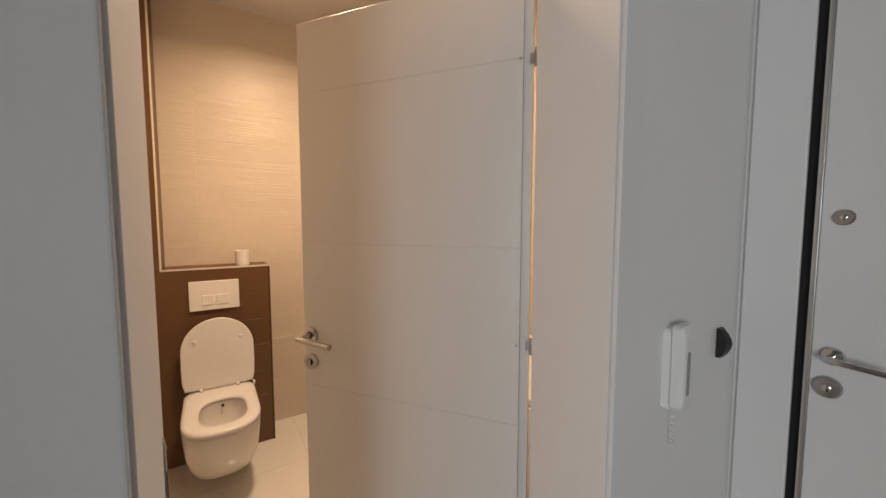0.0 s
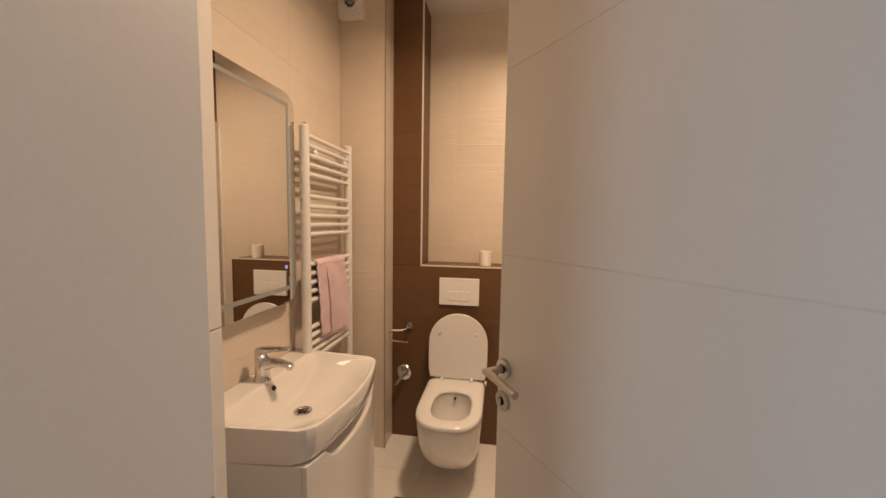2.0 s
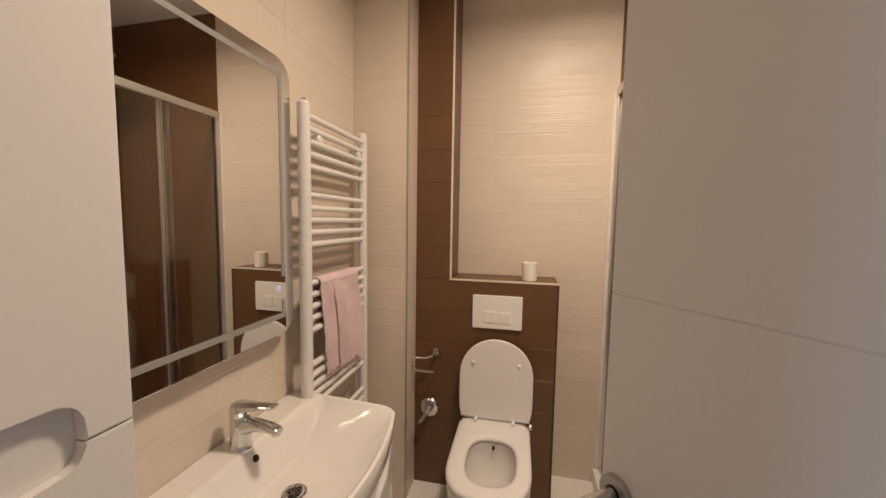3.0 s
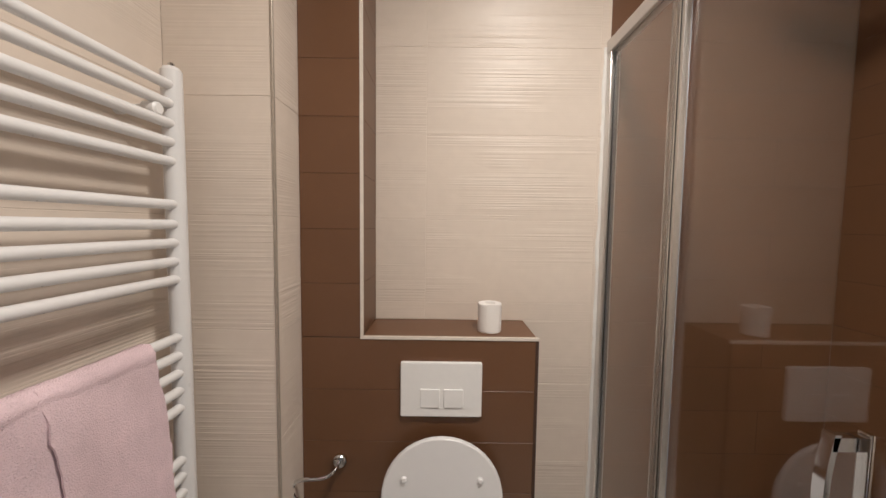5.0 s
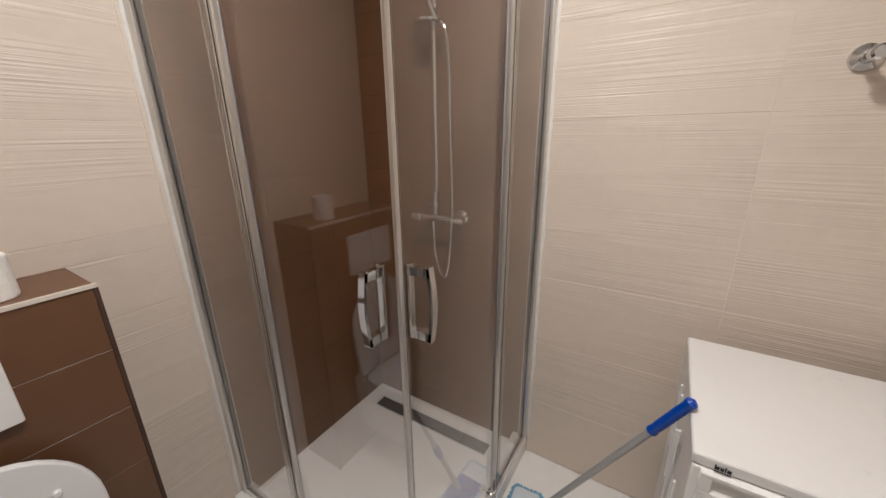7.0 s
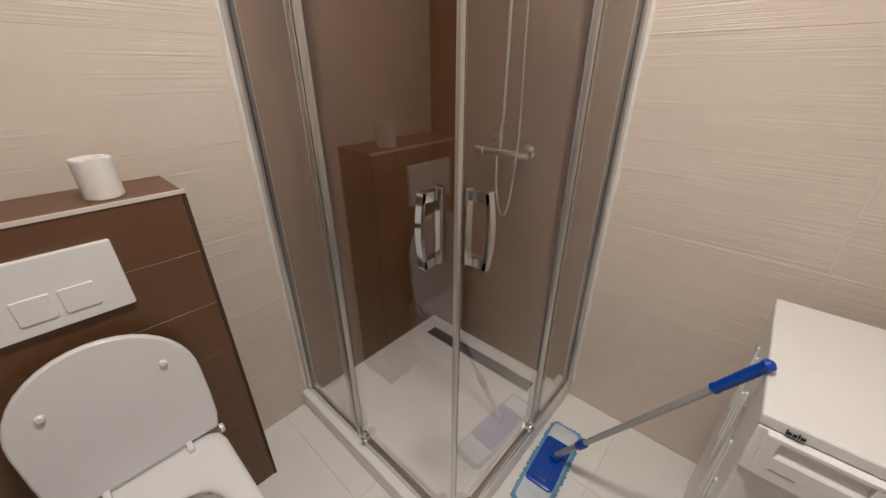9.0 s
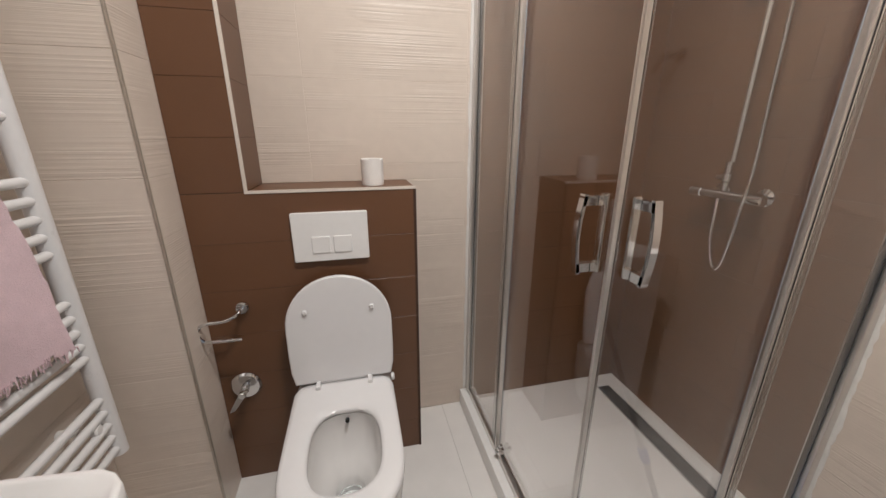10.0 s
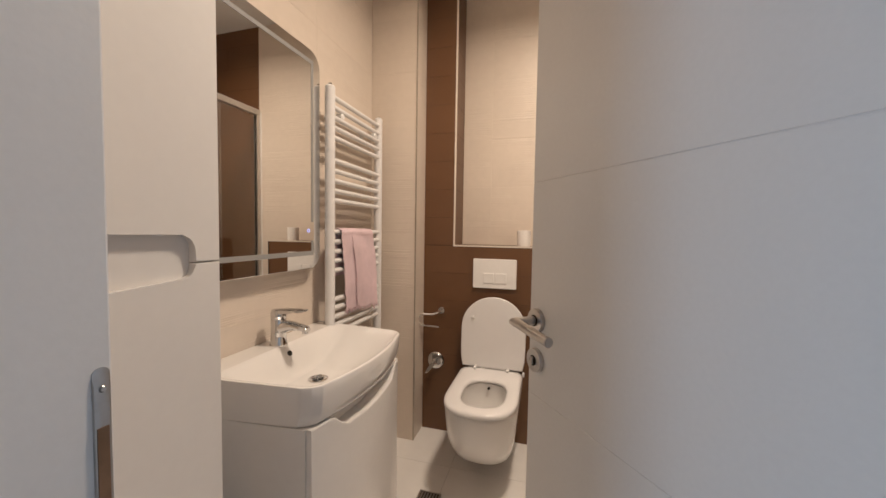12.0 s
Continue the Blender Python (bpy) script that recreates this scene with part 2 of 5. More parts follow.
wall_west = slab("wall_west", [(XW - 0.15, XW - G, YS, YN + 0.15, 0, CEIL)], GROUT, "bathroom wall clad in beige rippled tiles", "wall")
wall_east = slab("wall_east", [(XE + G, XE + 0.15, YS - 0.2, YN + 0.15, 0, CEIL)], GROUT, "bathroom wall with beige tiles and brown shower tiles", "wall")
wall_north = slab("wall_north", [(XW - G, XE + G, YN + G, YN + 0.15, 0, CEIL)], GROUT, "bathroom end wall with beige rippled tiles", "wall")
wall_box = slab("wall_cistern_box", [(BOX_L + 0.001, BOX_R - G, BOX_Y + G, YN, 0, LEDGE - G), (BOX_L + 0.001, REC - G, BOX_Y + G, YN, LEDGE - G, CEIL)], GROUT_BROWN,
                "brown tiled boxing behind the toilet with a ledge", "wall")
wall_column = slab("wall_column", [(XW, BOX_L - G, COL_Y + G, YN, 0, CEIL)], GROUT, "beige tiled corner column beside the radiator", "wall")
wall_south = slab("wall_south", [(XW - 0.15, DL - 0.02, YH, YS - G, 0, CEIL), (DR + 0.02, XE + 0.0, YH, YS - G, 0, CEIL), (DL - 0.02, DR + 0.02, YH, YS - G, DH + 0.02, CEIL)], PAINT,
                  "white painted wall round the bathroom doorway", "wall")
floor = slab("floor", [(XW - 0.15, XE + 0.15, YH, YN + 0.15, -0.12, -0.003)], FLOOR_GROUT, "bathroom floor of large glossy white tiles", "floor")
ceiling = slab("ceiling", [(XW - 0.15, XE + 0.15, YH - 0.001, YN + 0.15, CEIL, CEIL + 0.1)], CEILING, "plain white painted bathroom ceiling", "ceiling")

slab("wall_shower", [(SH_X + 0.001, XE, YN + 0.0004, YN + 0.1, 0, CEIL), (XE + 0.0004, XE + 0.1, SH_Y + 0.001, YN + 0.0004, 0, CEIL)], GROUT_BROWN, "brown tiled shower corner walls", "wall")

# hall
HE, HW, HS = 1.53, -0.75, -2.05
hall_floor = slab("floor_hall", [(HW - 0.1, HE + 0.1, HS - 0.1, YH, -0.12, 0)], LAMINATE, "wood laminate floor of the entrance hall", "floor")
hall_ceiling = slab("ceiling_hall", [(HW - 0.1, HE + 0.1, HS - 0.1, YH - 0.001, CEIL, CEIL + 0.1)], CEILING, "white ceiling of the entrance hall", "ceiling")
OP0, OP1 = -1.80, -0.38         # unseen gap in the hall wall, added to limit the daylight beam
hall_wall_w = slab("wall_hall_west", [(HW - 0.1, XW - 0.151, YH, YH + 0.12, 0, CEIL), (HW - 0.1, HW, OP1, YH, 0, CEIL), (HW - 0.1, HW, HS, OP0, 0, CEIL), (HW - 0.1, HW, OP0, OP1, 2.1, CEIL)], PAINT,
                   "unseen white hall wall with a gap added to shape the daylight", "wall")
hall_wall_s = slab("wall_hall_south", [(HW - 0.1, HE + 0.1, HS - 0.1, HS, 0, CEIL)], PAINT, "plain white painted end wall of the hall", "wall")
# unseen shell added round the daylight lamp to hold and bounce its light
slab("wall_daylight_box", [(-4.3, -4.2, -4.3, YH, 0, CEIL), (-4.2, HW - 0.1, -4.3, -4.2, 0, CEIL), (-4.2, HW - 0.1, YH, YH + 0.1, 0, CEIL), (HW - 0.1, HW, -4.2, HS - 0.1, 0, CEIL)], PAINT, "unseen white walls added round the daylight lamp", "wall")
slab("floor_daylight_box", [(-4.3, HW - 0.1, -4.3, YH, -0.12, 0)], LAMINATE, "unseen laminate floor added under the daylight lamp", "floor")
slab("ceiling_daylight_box", [(-4.3, HW - 0.1, -4.3, YH, CEIL, CEIL + 0.1)], CEILING, "unseen white ceiling added over the daylight lamp", "ceiling")
ED0, ED1, EDH = -0.56, 0.350, 2.06   # entrance door opening
hall_wall_e = slab("wall_hall_east", [(HE, HE + 0.1, ED1 + 0.004, YH, 0, CEIL), (HE, HE + 0.1, HS, ED0 - 0.004, 0, CEIL), (HE, HE + 0.1, ED0 - 0.004, ED1 + 0.004, EDH + 0.004, CEIL)], PAINT,
                   "white hall wall that holds the entrance door", "wall")
# unseen slab added behind the entrance door, black so its gaps look shaded
landing = slab("wall_dark_backing", [(HE + 0.1, HE + 0.15, -0.8, 0.47, 0, 2.3)], DARK_GAP, "unseen black slab that darkens the gaps of the entrance door", "wall")

# ---- fixtures of the room ----
# door frame of the bathroom
frame_1 = structure("door_frame_1", boxed(DL - 0.02, DL, YH, YS + 0.015, 0, DH + 0.02, bevel=0.002), FRAME_WHITE, "white door lining and casings of the bathroom doorway", "door frame")
part("lining_right", boxed(DR, DR + 0.02, YH, YS + 0.026, 0, DH + 0.02, bevel=0.002), FRAME_WHITE, frame_1)
part("lining_top", boxed(DL, DR, YH, YS - 0.006, DH, DH + 0.02, bevel=0.002), FRAME_WHITE, frame_1)
for nm, x0, x1 in (("casing_left", DL - 0.085, DL - 0.004), ("casing_right", DR + 0.004, DR + 0.085)):
    part(nm, boxed(x0, x1, YH - 0.011, YH, 0, DH + 0.085, bevel=0.004, seg=3), FRAME_WHITE, frame_1)
part("casing_top", boxed(DL - 0.004, DR + 0.004, YH - 0.011, YH, DH + 0.004, DH + 0.085, bevel=0.004, seg=3), FRAME_WHITE, frame_1)
for nm, x0, x1 in (("inner_casing_left", DL - 0.085, DL - 0.021), ("inner_casing_right", DR + 0.024, DR + 0.085)):
    part(nm, boxed(x0, x1, YS, YS + 0.009, 0, DH + 0.085, bevel=0.003), FRAME_WHITE, frame_1)
strike = part("strike_plate", plate(bmesh.new(), rounded(0.013, 0.20, 0.0062), 0.003, Matrix.Translation((DL - 0.0005, YS + 0.0065, 0.990)) @ Matrix(((0, 0, 1, 0), (1, 0, 0, 0), (0, 1, 0, 0), (0, 0, 0, 1)))), STEEL, frame_1, "steel strike plate")
part("latch_hole", boxed(DL + 0.0022, DL + 0.0032, YS + 0.0015, YS + 0.010, 0.975, 1.040), WOOD, strike)
# no cut: a black block stands for the shade inside the bolt hole
part("bolt_hole", boxed(DL + 0.0022, DL + 0.0032, YS + 0.0015, YS + 0.010, 0.905, 0.935), BLACK, strike)
for i, z in enumerate((1.072, 0.955)):
    part("screw", lathe(bmesh.new(), [(0.003, 0), (0.002, 0.0012)], aim((DL + 0.0025, YS + 0.0065, z), (1, 0, 0)), 10), STEEL, strike)

# bathroom door, standing open; local x along the leaf from the hinge, local y towards the room side
LEAF, THICK, OPEN = 0.747, 0.040, 180 - 54.5
door = thing("bathroom_door", "white panel door standing open with shallow grooves", "door", (0.860, 0.715, 0), OPEN)
edges = [0.006, 0.36, 0.84, 1.32, 1.80, 2.02]
leaf = part("leaf", boxed(0.028, LEAF, -THICK + 0.0016, -0.0016, 0.006, 2.02), DOOR_WHITE, door, local=True)
part("rebate_lip", boxed(0.004, 0.0275, -THICK + 0.001, -0.015, 0.006, 2.02, bevel=0.001, seg=1), DOOR_WHITE, leaf, local=True)
for z0, z1 in zip(edges, edges[1:]):
    for y0, y1 in ((-0.0022, 0.0), (-THICK, -THICK + 0.0022)):
        part("door_panel", boxed(0.026, LEAF + 0.001, y0, y1, z0 + 0.0009, z1 - 0.0009, bevel=0.0008, seg=1), DOOR_WHITE, leaf, local=True)


def lever(side):
    """Rose, collar and mitred round bar of a door lever, and the lock rose under it; side: +1 or -1 along local y."""
    y = 0.0 if side > 0 else -THICK
    w = (0, side, 0)
    hx, hz, lz = 0.718, 1.012, 0.922
    h = part("door_handle", lathe(bmesh.new(), [(0.0265, 0), (0.0265, 0.008), (0.0255, 0.010), (0.0125, 0.0102)], aim((hx, y, hz), w), 36), STEEL, door, "brushed steel lever handle", local=True)
    # the shade of the gap round the neck is a black ring laid on
    part("collar", lathe(bmesh.new(), [(0.0125, 0.0103), (0.0125, 0.0115), (0.0105, 0.0116)], aim((hx, y, hz), w), 28), DARK_GAP, h, "black ring for the shaded gap round the neck", local=True)
    r, out, tip = 0.0098, 0.058, 0.120
    rings = []
    for k, (px, py, dx, dy) in enumerate(((0, 0.011, 0, 1), (0, out, -1, 1), (-tip, out, -1, 0), (-tip - 0.0015, out, -1, 0))):
        rr = r * (0.85 if k == 3 else 1.0)
        ring = []
        for i in range(20):
            a = 2 * math.pi * i / 20
            u, v = rr * math.cos(a), rr * math.sin(a)
            # the neck runs along y, the bar along -x; the joint is cut at 45 degrees
            ox, oy = (u, 0) if k == 0 else ((u, u) if k == 1 else (0, u))
            ring.append(Vector((hx + px + ox, y + side * (py + oy), hz + v + 0.09 * px)))
        rings.append(ring)
    part("lever", loft(bmesh.new(), rings), STEEL, h, local=True)
    k = part("lock_rose", lathe(bmesh.new(), [(0.0265, 0), (0.0265, 0.008), (0.0255, 0.010), (0.012, 0.0102)], aim((hx, y, lz), w), 36), STEEL, door, "round steel lock rose", local=True)
    # black ring painted in for the shaded gap of the lock
    part("lock_ring", lathe(bmesh.new(), [(0.0115, 0.0103), (0.0115, 0.0112), (0.009, 0.0113)], aim((hx, y, lz), w), 24), DARK_GAP, k, local=True)
    part("thumb_turn", boxed(hx - 0.004, hx + 0.004, *sorted((y + side * 0.0113, y + side * 0.0155)), lz - 0.0085, lz + 0.0085, bevel=0.0015), STEEL, k, local=True)


lever(1), lever(-1)
for z in (0.32, 1.06, 1.80):
    hg = part("hinge", tube(bmesh.new(), [(-0.004, -0.008, z - 0.022), (-0.004, -0.008, z + 0.022)], 0.005, 12), STEEL, door, "steel door hinge", local=True)
    part("hinge_leaf", boxed(-0.006, 0.012, -0.0145, -0.0115, z - 0.014, z + 0.014), STEEL, hg, local=True)
    part("hinge_screw", lathe(bmesh.new(), [(0.0035, 0), (0.0025, 0.0012)], aim((0.034, 0.0, z), (0, 1, 0)), 10), STEEL, hg, local=True)

# entrance door with its steel frame
frame_2 = structure("door_frame_2", boxed(HE - 0.014, HE - 0.0005, ED1, YH - 0.012, 0, EDH + 0.09, bevel=0.004), FRAME_WHITE, "white frame of the entrance door", "door frame")
part("frame_far", boxed(HE - 0.014, HE - 0.0005, ED0 - 0.09, ED0, 0, EDH + 0.09, bevel=0.004), FRAME_WHITE, frame_2)
part("frame_top", boxed(HE - 0.014, HE - 0.0005, ED0, ED1, EDH, EDH + 0.09, bevel=0.004), FRAME_WHITE, frame_2)
part("gasket", boxed(HE + 0.004, HE + 0.05, ED1 - 0.022, ED1 + 0.003, 0, EDH), DARK_GAP, frame_2, "black door gasket")
entry = thing("entrance_door", "white security entrance door, closed, with steel fittings", "door", (HE, ED0, 0))
part("leaf", boxed(HE - 0.016, HE + 0.045, ED0 + 0.004, ED1 - 0.034, 0.008, EDH - 0.004, bevel=0.003), DOOR_WHITE, entry)
part("edge_strip", boxed(HE - 0.018, HE + 0.045, ED1 - 0.0335, ED1 - 0.022, 0.008, EDH - 0.004, bevel=0.002), ALU, entry, "grey metal edge of the door")
eh = part("door_handle", lathe(bmesh.new(), [(0.024, 0), (0.024, 0.007), (0.021, 0.011), (0.011, 0.012)], aim((HE - 0.016, 0.276, 1.040), (-1, 0, 0)), 28), CHROME, entry, "chrome lever handle")
part("lever", tube(bmesh.new(), smooth_path([(HE - 0.022, 0.276, 1.040), (HE - 0.058, 0.276, 1.040), (HE - 0.066, 0.268, 1.040), (HE - 0.066, 0.165, 1.034)], 5), 0.0085, 14), CHROME, eh)
el = part("lock_rose", lathe(bmesh.new(), [(0.029, 0), (0.029, 0.006), (0.025, 0.012), (0.012, 0.013)], aim((HE - 0.016, 0.281, 0.956), (-1, 0, 0)), 28), STEEL, entry, "round steel lock escutcheon")
part("cylinder", lathe(bmesh.new(), [(0.009, 0), (0.009, 0.004), (0.007, 0.005)], aim((HE - 0.029, 0.281, 0.956), (-1, 0, 0)), 16), CHROME, el)
pu = part("upper_lock", lathe(bmesh.new(), [(0.020, 0), (0.020, 0.007), (0.017, 0.010)], aim((HE - 0.016, 0.274, 1.40), (-1, 0, 0)), 24), STEEL, entry, "round steel upper lock")
part("cylinder", lathe(bmesh.new(), [(0.007, 0), (0.007, 0.004), (0.005, 0.005)], aim((HE - 0.026, 0.274, 1.40), (-1, 0, 0)), 14), CHROME, pu)

# intercom handset on the hall wall
ic = thing("intercom", "white wall intercom handset with a coiled cord", "intercom", (1.11, YH, 0.95))
IM = Matrix(((1, 0, 0, 0), (0, 0, -1, 0), (0, 1, 0, 0), (0, 0, 0, 1)))
part("base", plate(bmesh.new(), rounded(0.105, 0.20, 0.012), 0.022, Matrix.Translation((1.125, YH, 1.035)) @ IM, 0.004), PLASTIC, ic)
hs = part("handset", plate(bmesh.new(), rounded(0.048, 0.205, 0.014), 0.028, Matrix.Translation((1.090, YH - 0.0225, 1.045)) @ IM, 0.008), PLASTIC, ic)
part("speaker_panel", plate(bmesh.new(), rounded(0.015, 0.105, 0.004), 0.0015, Matrix.Translation((1.088, YH - 0.0500, 1.035)) @ IM, 0.0005), GREY, ic, "grey speaker strip")
part("cord", tube(bmesh.new(), [(1.108 + 0.006 * math.cos(a), YH - 0.012 + 0.006 * math.sin(a), 0.940 - 0.0030 * a + 0.00002 * a * a) for a in (0.5 * i for i in range(110))], 0.0016, 5), PLASTIC, ic, "coiled white cord")
hk = thing("wall_hook", "small black wall hook beside the entrance door", "hook", (1.40, YH, 1.04))
part("hook_body", loft(bmesh.new(), [[Vector((1.378 + u * 0.046 * (1 - 0.25 * abs(v)), YH - d * (1 - 0.6 * v * v), 1.042 + v * 0.042)) for u, d in ((0, 0), (0, 0.026), (0.5, 0.032), (1, 0.012), (1, 0))] for v in (-1, -0.7, -0.35, 0, 0.35, 0.7, 1)]), BLACK, hk)

# ceiling light
cl = thing("ceiling_light", "round flush ceiling light with a warm opal diffuser", "ceiling light", (LAMP[0], LAMP[1], CEIL - 0.07))
part("base", lathe(bmesh.new(), [(0.135, 0), (0.135, 0.02), (0.13, 0.022)], pose(LAMP[0], LAMP[1], CEIL - 0.0225), 40), PLASTIC, cl)
part("diffuser", lathe(bmesh.new(), [(0.02, 0), (0.07, 0.004), (0.11, 0.018), (0.127, 0.04), (0.128, 0.052)], pose(LAMP[0], LAMP[1], CEIL - 0.075), 40), LAMP_GLOW, cl, shadow=False)

# metal and pale tile trims
trim = structure("trim", boxed(BOX_L - 0.006, BOX_L + 0.001, COL_Y - 0.0025, COL_Y + 0.006, 0, CEIL, bevel=0.001, seg=1), TRIM_GREY, "slim tile trims along the column and ledge edges", "trim")
part("recess_trim", boxed(REC - 0.006, REC + 0.003, BOX_Y - 0.003, BOX_Y + 0.006, LEDGE + 0.003, CEIL), TRIM_PALE, trim, "pale edge trim")
part("ledge_trim", boxed(REC - 0.006, BOX_R + 0.003, BOX_Y - 0.003, BOX_Y + 0.006, LEDGE - 0.006, LEDGE + 0.003), TRIM_PALE, trim, "pale edge trim")
part("box_trim", boxed(BOX_R - 0.006, BOX_R + 0.003, BOX_Y - 0.003, BOX_Y + 0.006, 0, LEDGE - 0.006), GROUT_BROWN, trim, "brown edge trim")

# extractor fan
fan = thing("extractor_fan", "square white extractor fan high on the column", "fan", (-0.445, COL_Y, 2.60))
FM = Matrix.Translation((-0.443, COL_Y, 2.609)) @ IM
part("housing", plate(bmesh.new(), rounded(0.15, 0.15, 0.012), 0.035, FM, 0.006), PLASTIC, fan)
fr = part("grille_ring", lathe(bmesh.new(), [(0.042, 0), (0.042, 0.004), (0.034, 0.004), (0.034, 0.001)], FM @ pose(0, 0.012, 0.035), 30, cap1=False), PLASTIC, fan)
part("grille_hub", lathe(bmesh.new(), [(0.018, 0), (0.018, 0.004), (0.014, 0.006)], FM @ pose(0, 0.012, 0.035), 20), GREY, fr)
for i in range(8):
    part("grille_bar", box(bmesh.new(), 0.018, 0.036, -0.0015, 0.0015, 0.0, 0.0035), PLASTIC, fr, local=True).matrix_basis = Matrix.Translation(-Vector((-0.445, COL_Y, 2.60))) @ FM @ pose(0, 0.012, 0.035, 0, 0, 45 * i)
part("switch_dot", lathe(bmesh.new(), [(0.003, 0), (0.003, 0.001)], FM @ pose(0.055, -0.06, 0.035), 10), GREY, fan)
# ---- toilet ----
TX = 0.188


def dshape(w, yf, yb, n=48, power=2.6, round_back=0.03):
    """Outline from the wall round the front and back, symmetric about the toilet's axis."""
    ym = min(yb - 0.02, yf + 1.25 * w)
    out = []
    for i in range(n + 1):
        a = math.pi * i / n
        c, s = math.cos(a), math.sin(a)
        out.append((TX - w * math.copysign(abs(c) ** (2 / power), c), ym - (ym - yf) * s ** (2 / power)))
    back = [(TX + w, yb - round_back), (TX + w - 0.3 * round_back, yb - 0.3 * round_back), (TX + w - round_back, yb), (TX, yb), (TX - w + round_back, yb), (TX - w + 0.3 * round_back, yb - 0.3 * round_back), (TX - w, yb - round_back)]
    return out + back


def polar(outline, cx, cy, n=64):
    """The outline resampled at even angles round a point inside it."""
    out = []
    m = len(outline)
    for i in range(n):
        a = 2 * math.pi * i / n
        dx, dy = math.cos(a), math.sin(a)
        best = 0.05
        for j in range(m):
            (x0, y0), (x1, y1) = outline[j], outline[(j + 1) % m]
            ex, ey = x1 - x0, y1 - y0
            det = dx * ey - dy * ex
            if abs(det) < 1e-9:
                continue
            t = ((x0 - cx) * ey - (y0 - cy) * ex) / det
            u = ((x0 - cx) * dy - (y0 - cy) * dx) / det
            if t > 0 and -1e-6 <= u <= 1 + 1e-6:
                best = max(best, t)
        out.append((cx + best * dx, cy + best * dy))
    return out


HX, HY = 0.194, 2.155
wc = thing("toilet", "white wall-hung toilet with its lid raised", "toilet", (TX, BOX_Y, 0.085))
bm = bmesh.new()
outer = []
for z, w, yf in ((0.085, 0.085, 2.20), (0.092, 0.105, 2.165), (0.115, 0.125, 2.11), (0.16, 0.142, 2.045), (0.22, 0.155, 1.992), (0.29, 0.163, 1.958), (0.36, 0.168, 1.940), (0.402, 0.170, 1.936), (0.413, 0.168, 1.938), (0.4175, 0.158, 1.948)):
    outer.append([Vector((x, y, z)) for x, y in polar(dshape(w, yf, BOX_Y - 0.0005), HX, 2.30)])
hole = [(HX + 0.103 * math.copysign(abs(math.cos(a)) ** 0.74, math.cos(a)), HY + 0.150 * math.copysign(abs(math.sin(a)) ** 0.74, math.sin(a))) for a in (2 * math.pi * i / 64 for i in range(64))]


def inner_ring(s, z, dy=0.0):
    return [Vector((HX + (x - HX) * s, HY + dy + (y - HY) * s, z)) for x, y in hole]


inner = [inner_ring(1.02, 0.419), inner_ring(1.04, 0.40), inner_ring(1.02, 0.36), inner_ring(0.92, 0.31), inner_ring(0.72, 0.265, 0.008), inner_ring(0.45, 0.235, 0.015)]
loft(bm, outer, cap1=False)
loft(bm, inner, cap0=False, cap1=False)
a = [v for v in bm.verts]
n_o = 64 * len(outer)
top_o, top_i, low_i = a[n_o - 64:n_o], a[n_o:n_o + 64], a[-64:]
for i in range(64):
    j = (i + 1) % 64
    bm.faces.new((top_o[i], top_o[j], top_i[j], top_i[i]))
sump = []
for s, z in ((0.42, 0.215), (0.36, 0.170)):
    sump.append([bm.verts.new((HX + (x - HX) * s * 1.05, HY + 0.015 + (y - HY) * s, z)) for x, y in hole])
for r0, r1 in ((low_i, sump[0]), (sump[0], sump[1])):
    for i in range(64):
        j = (i + 1) % 64
        bm.faces.new((r0[i], r0[j], r1[j], r1[i]))
bm.faces.new(sump[1])
bowl = part("bowl", bm, CERAMIC, wc, sharp=1.0)
WATER = clear_glass("still_water", (0.72, 0.75, 0.75))
part("water", loft(bmesh.new(), [[Vector((HX + (x - HX) * 0.40, HY + 0.015 + (y - HY) * 0.39, z)) for x, y in hole] for z in (0.172, 0.198)]), WATER, bowl, "still water", shadow=False)
part("bidet_nozzle", lathe(bmesh.new(), [(0.0065, -0.004), (0.0065, 0.009), (0.0045, 0.012), (0.003, 0.008)], aim((HX + 0.001, HY + 0.149, 0.398), (0, -1, 0.15)), 16), DARK_GAP, bowl, "dark bidet spray nozzle")
# seat ring
so = polar(dshape(0.170, 1.925, 2.462, power=2.7, round_back=0.045), HX, 2.20)
si = polar(hole, HX, 2.20)


def ring_at(o, i, t, z):
    return [Vector((ox + (ix - ox) * t, oy + (iy - oy) * t, z)) for (ox, oy), (ix, iy) in zip(o, i)]


bm = bmesh.new()
rs = [ring_at(so, si, t, z) for t, z in ((0.05, 0.4215), (0.0, 0.425), (0.0, 0.436), (0.05, 0.443), (0.2, 0.446), (0.8, 0.444), (0.96, 0.440), (1.0, 0.434), (0.99, 0.424), (0.94, 0.421))]
vs = [[bm.verts.new(p) for p in r] for r in rs]
for r0, r1 in zip(vs, vs[1:] + vs[:1]):
    for i in range(64):
        j = (i + 1) % 64
        bm.faces.new((r0[i], r0[j], r1[j], r1[i]))
seat = part("seat", bm, SEAT_WHITE, wc, sharp=1.0)
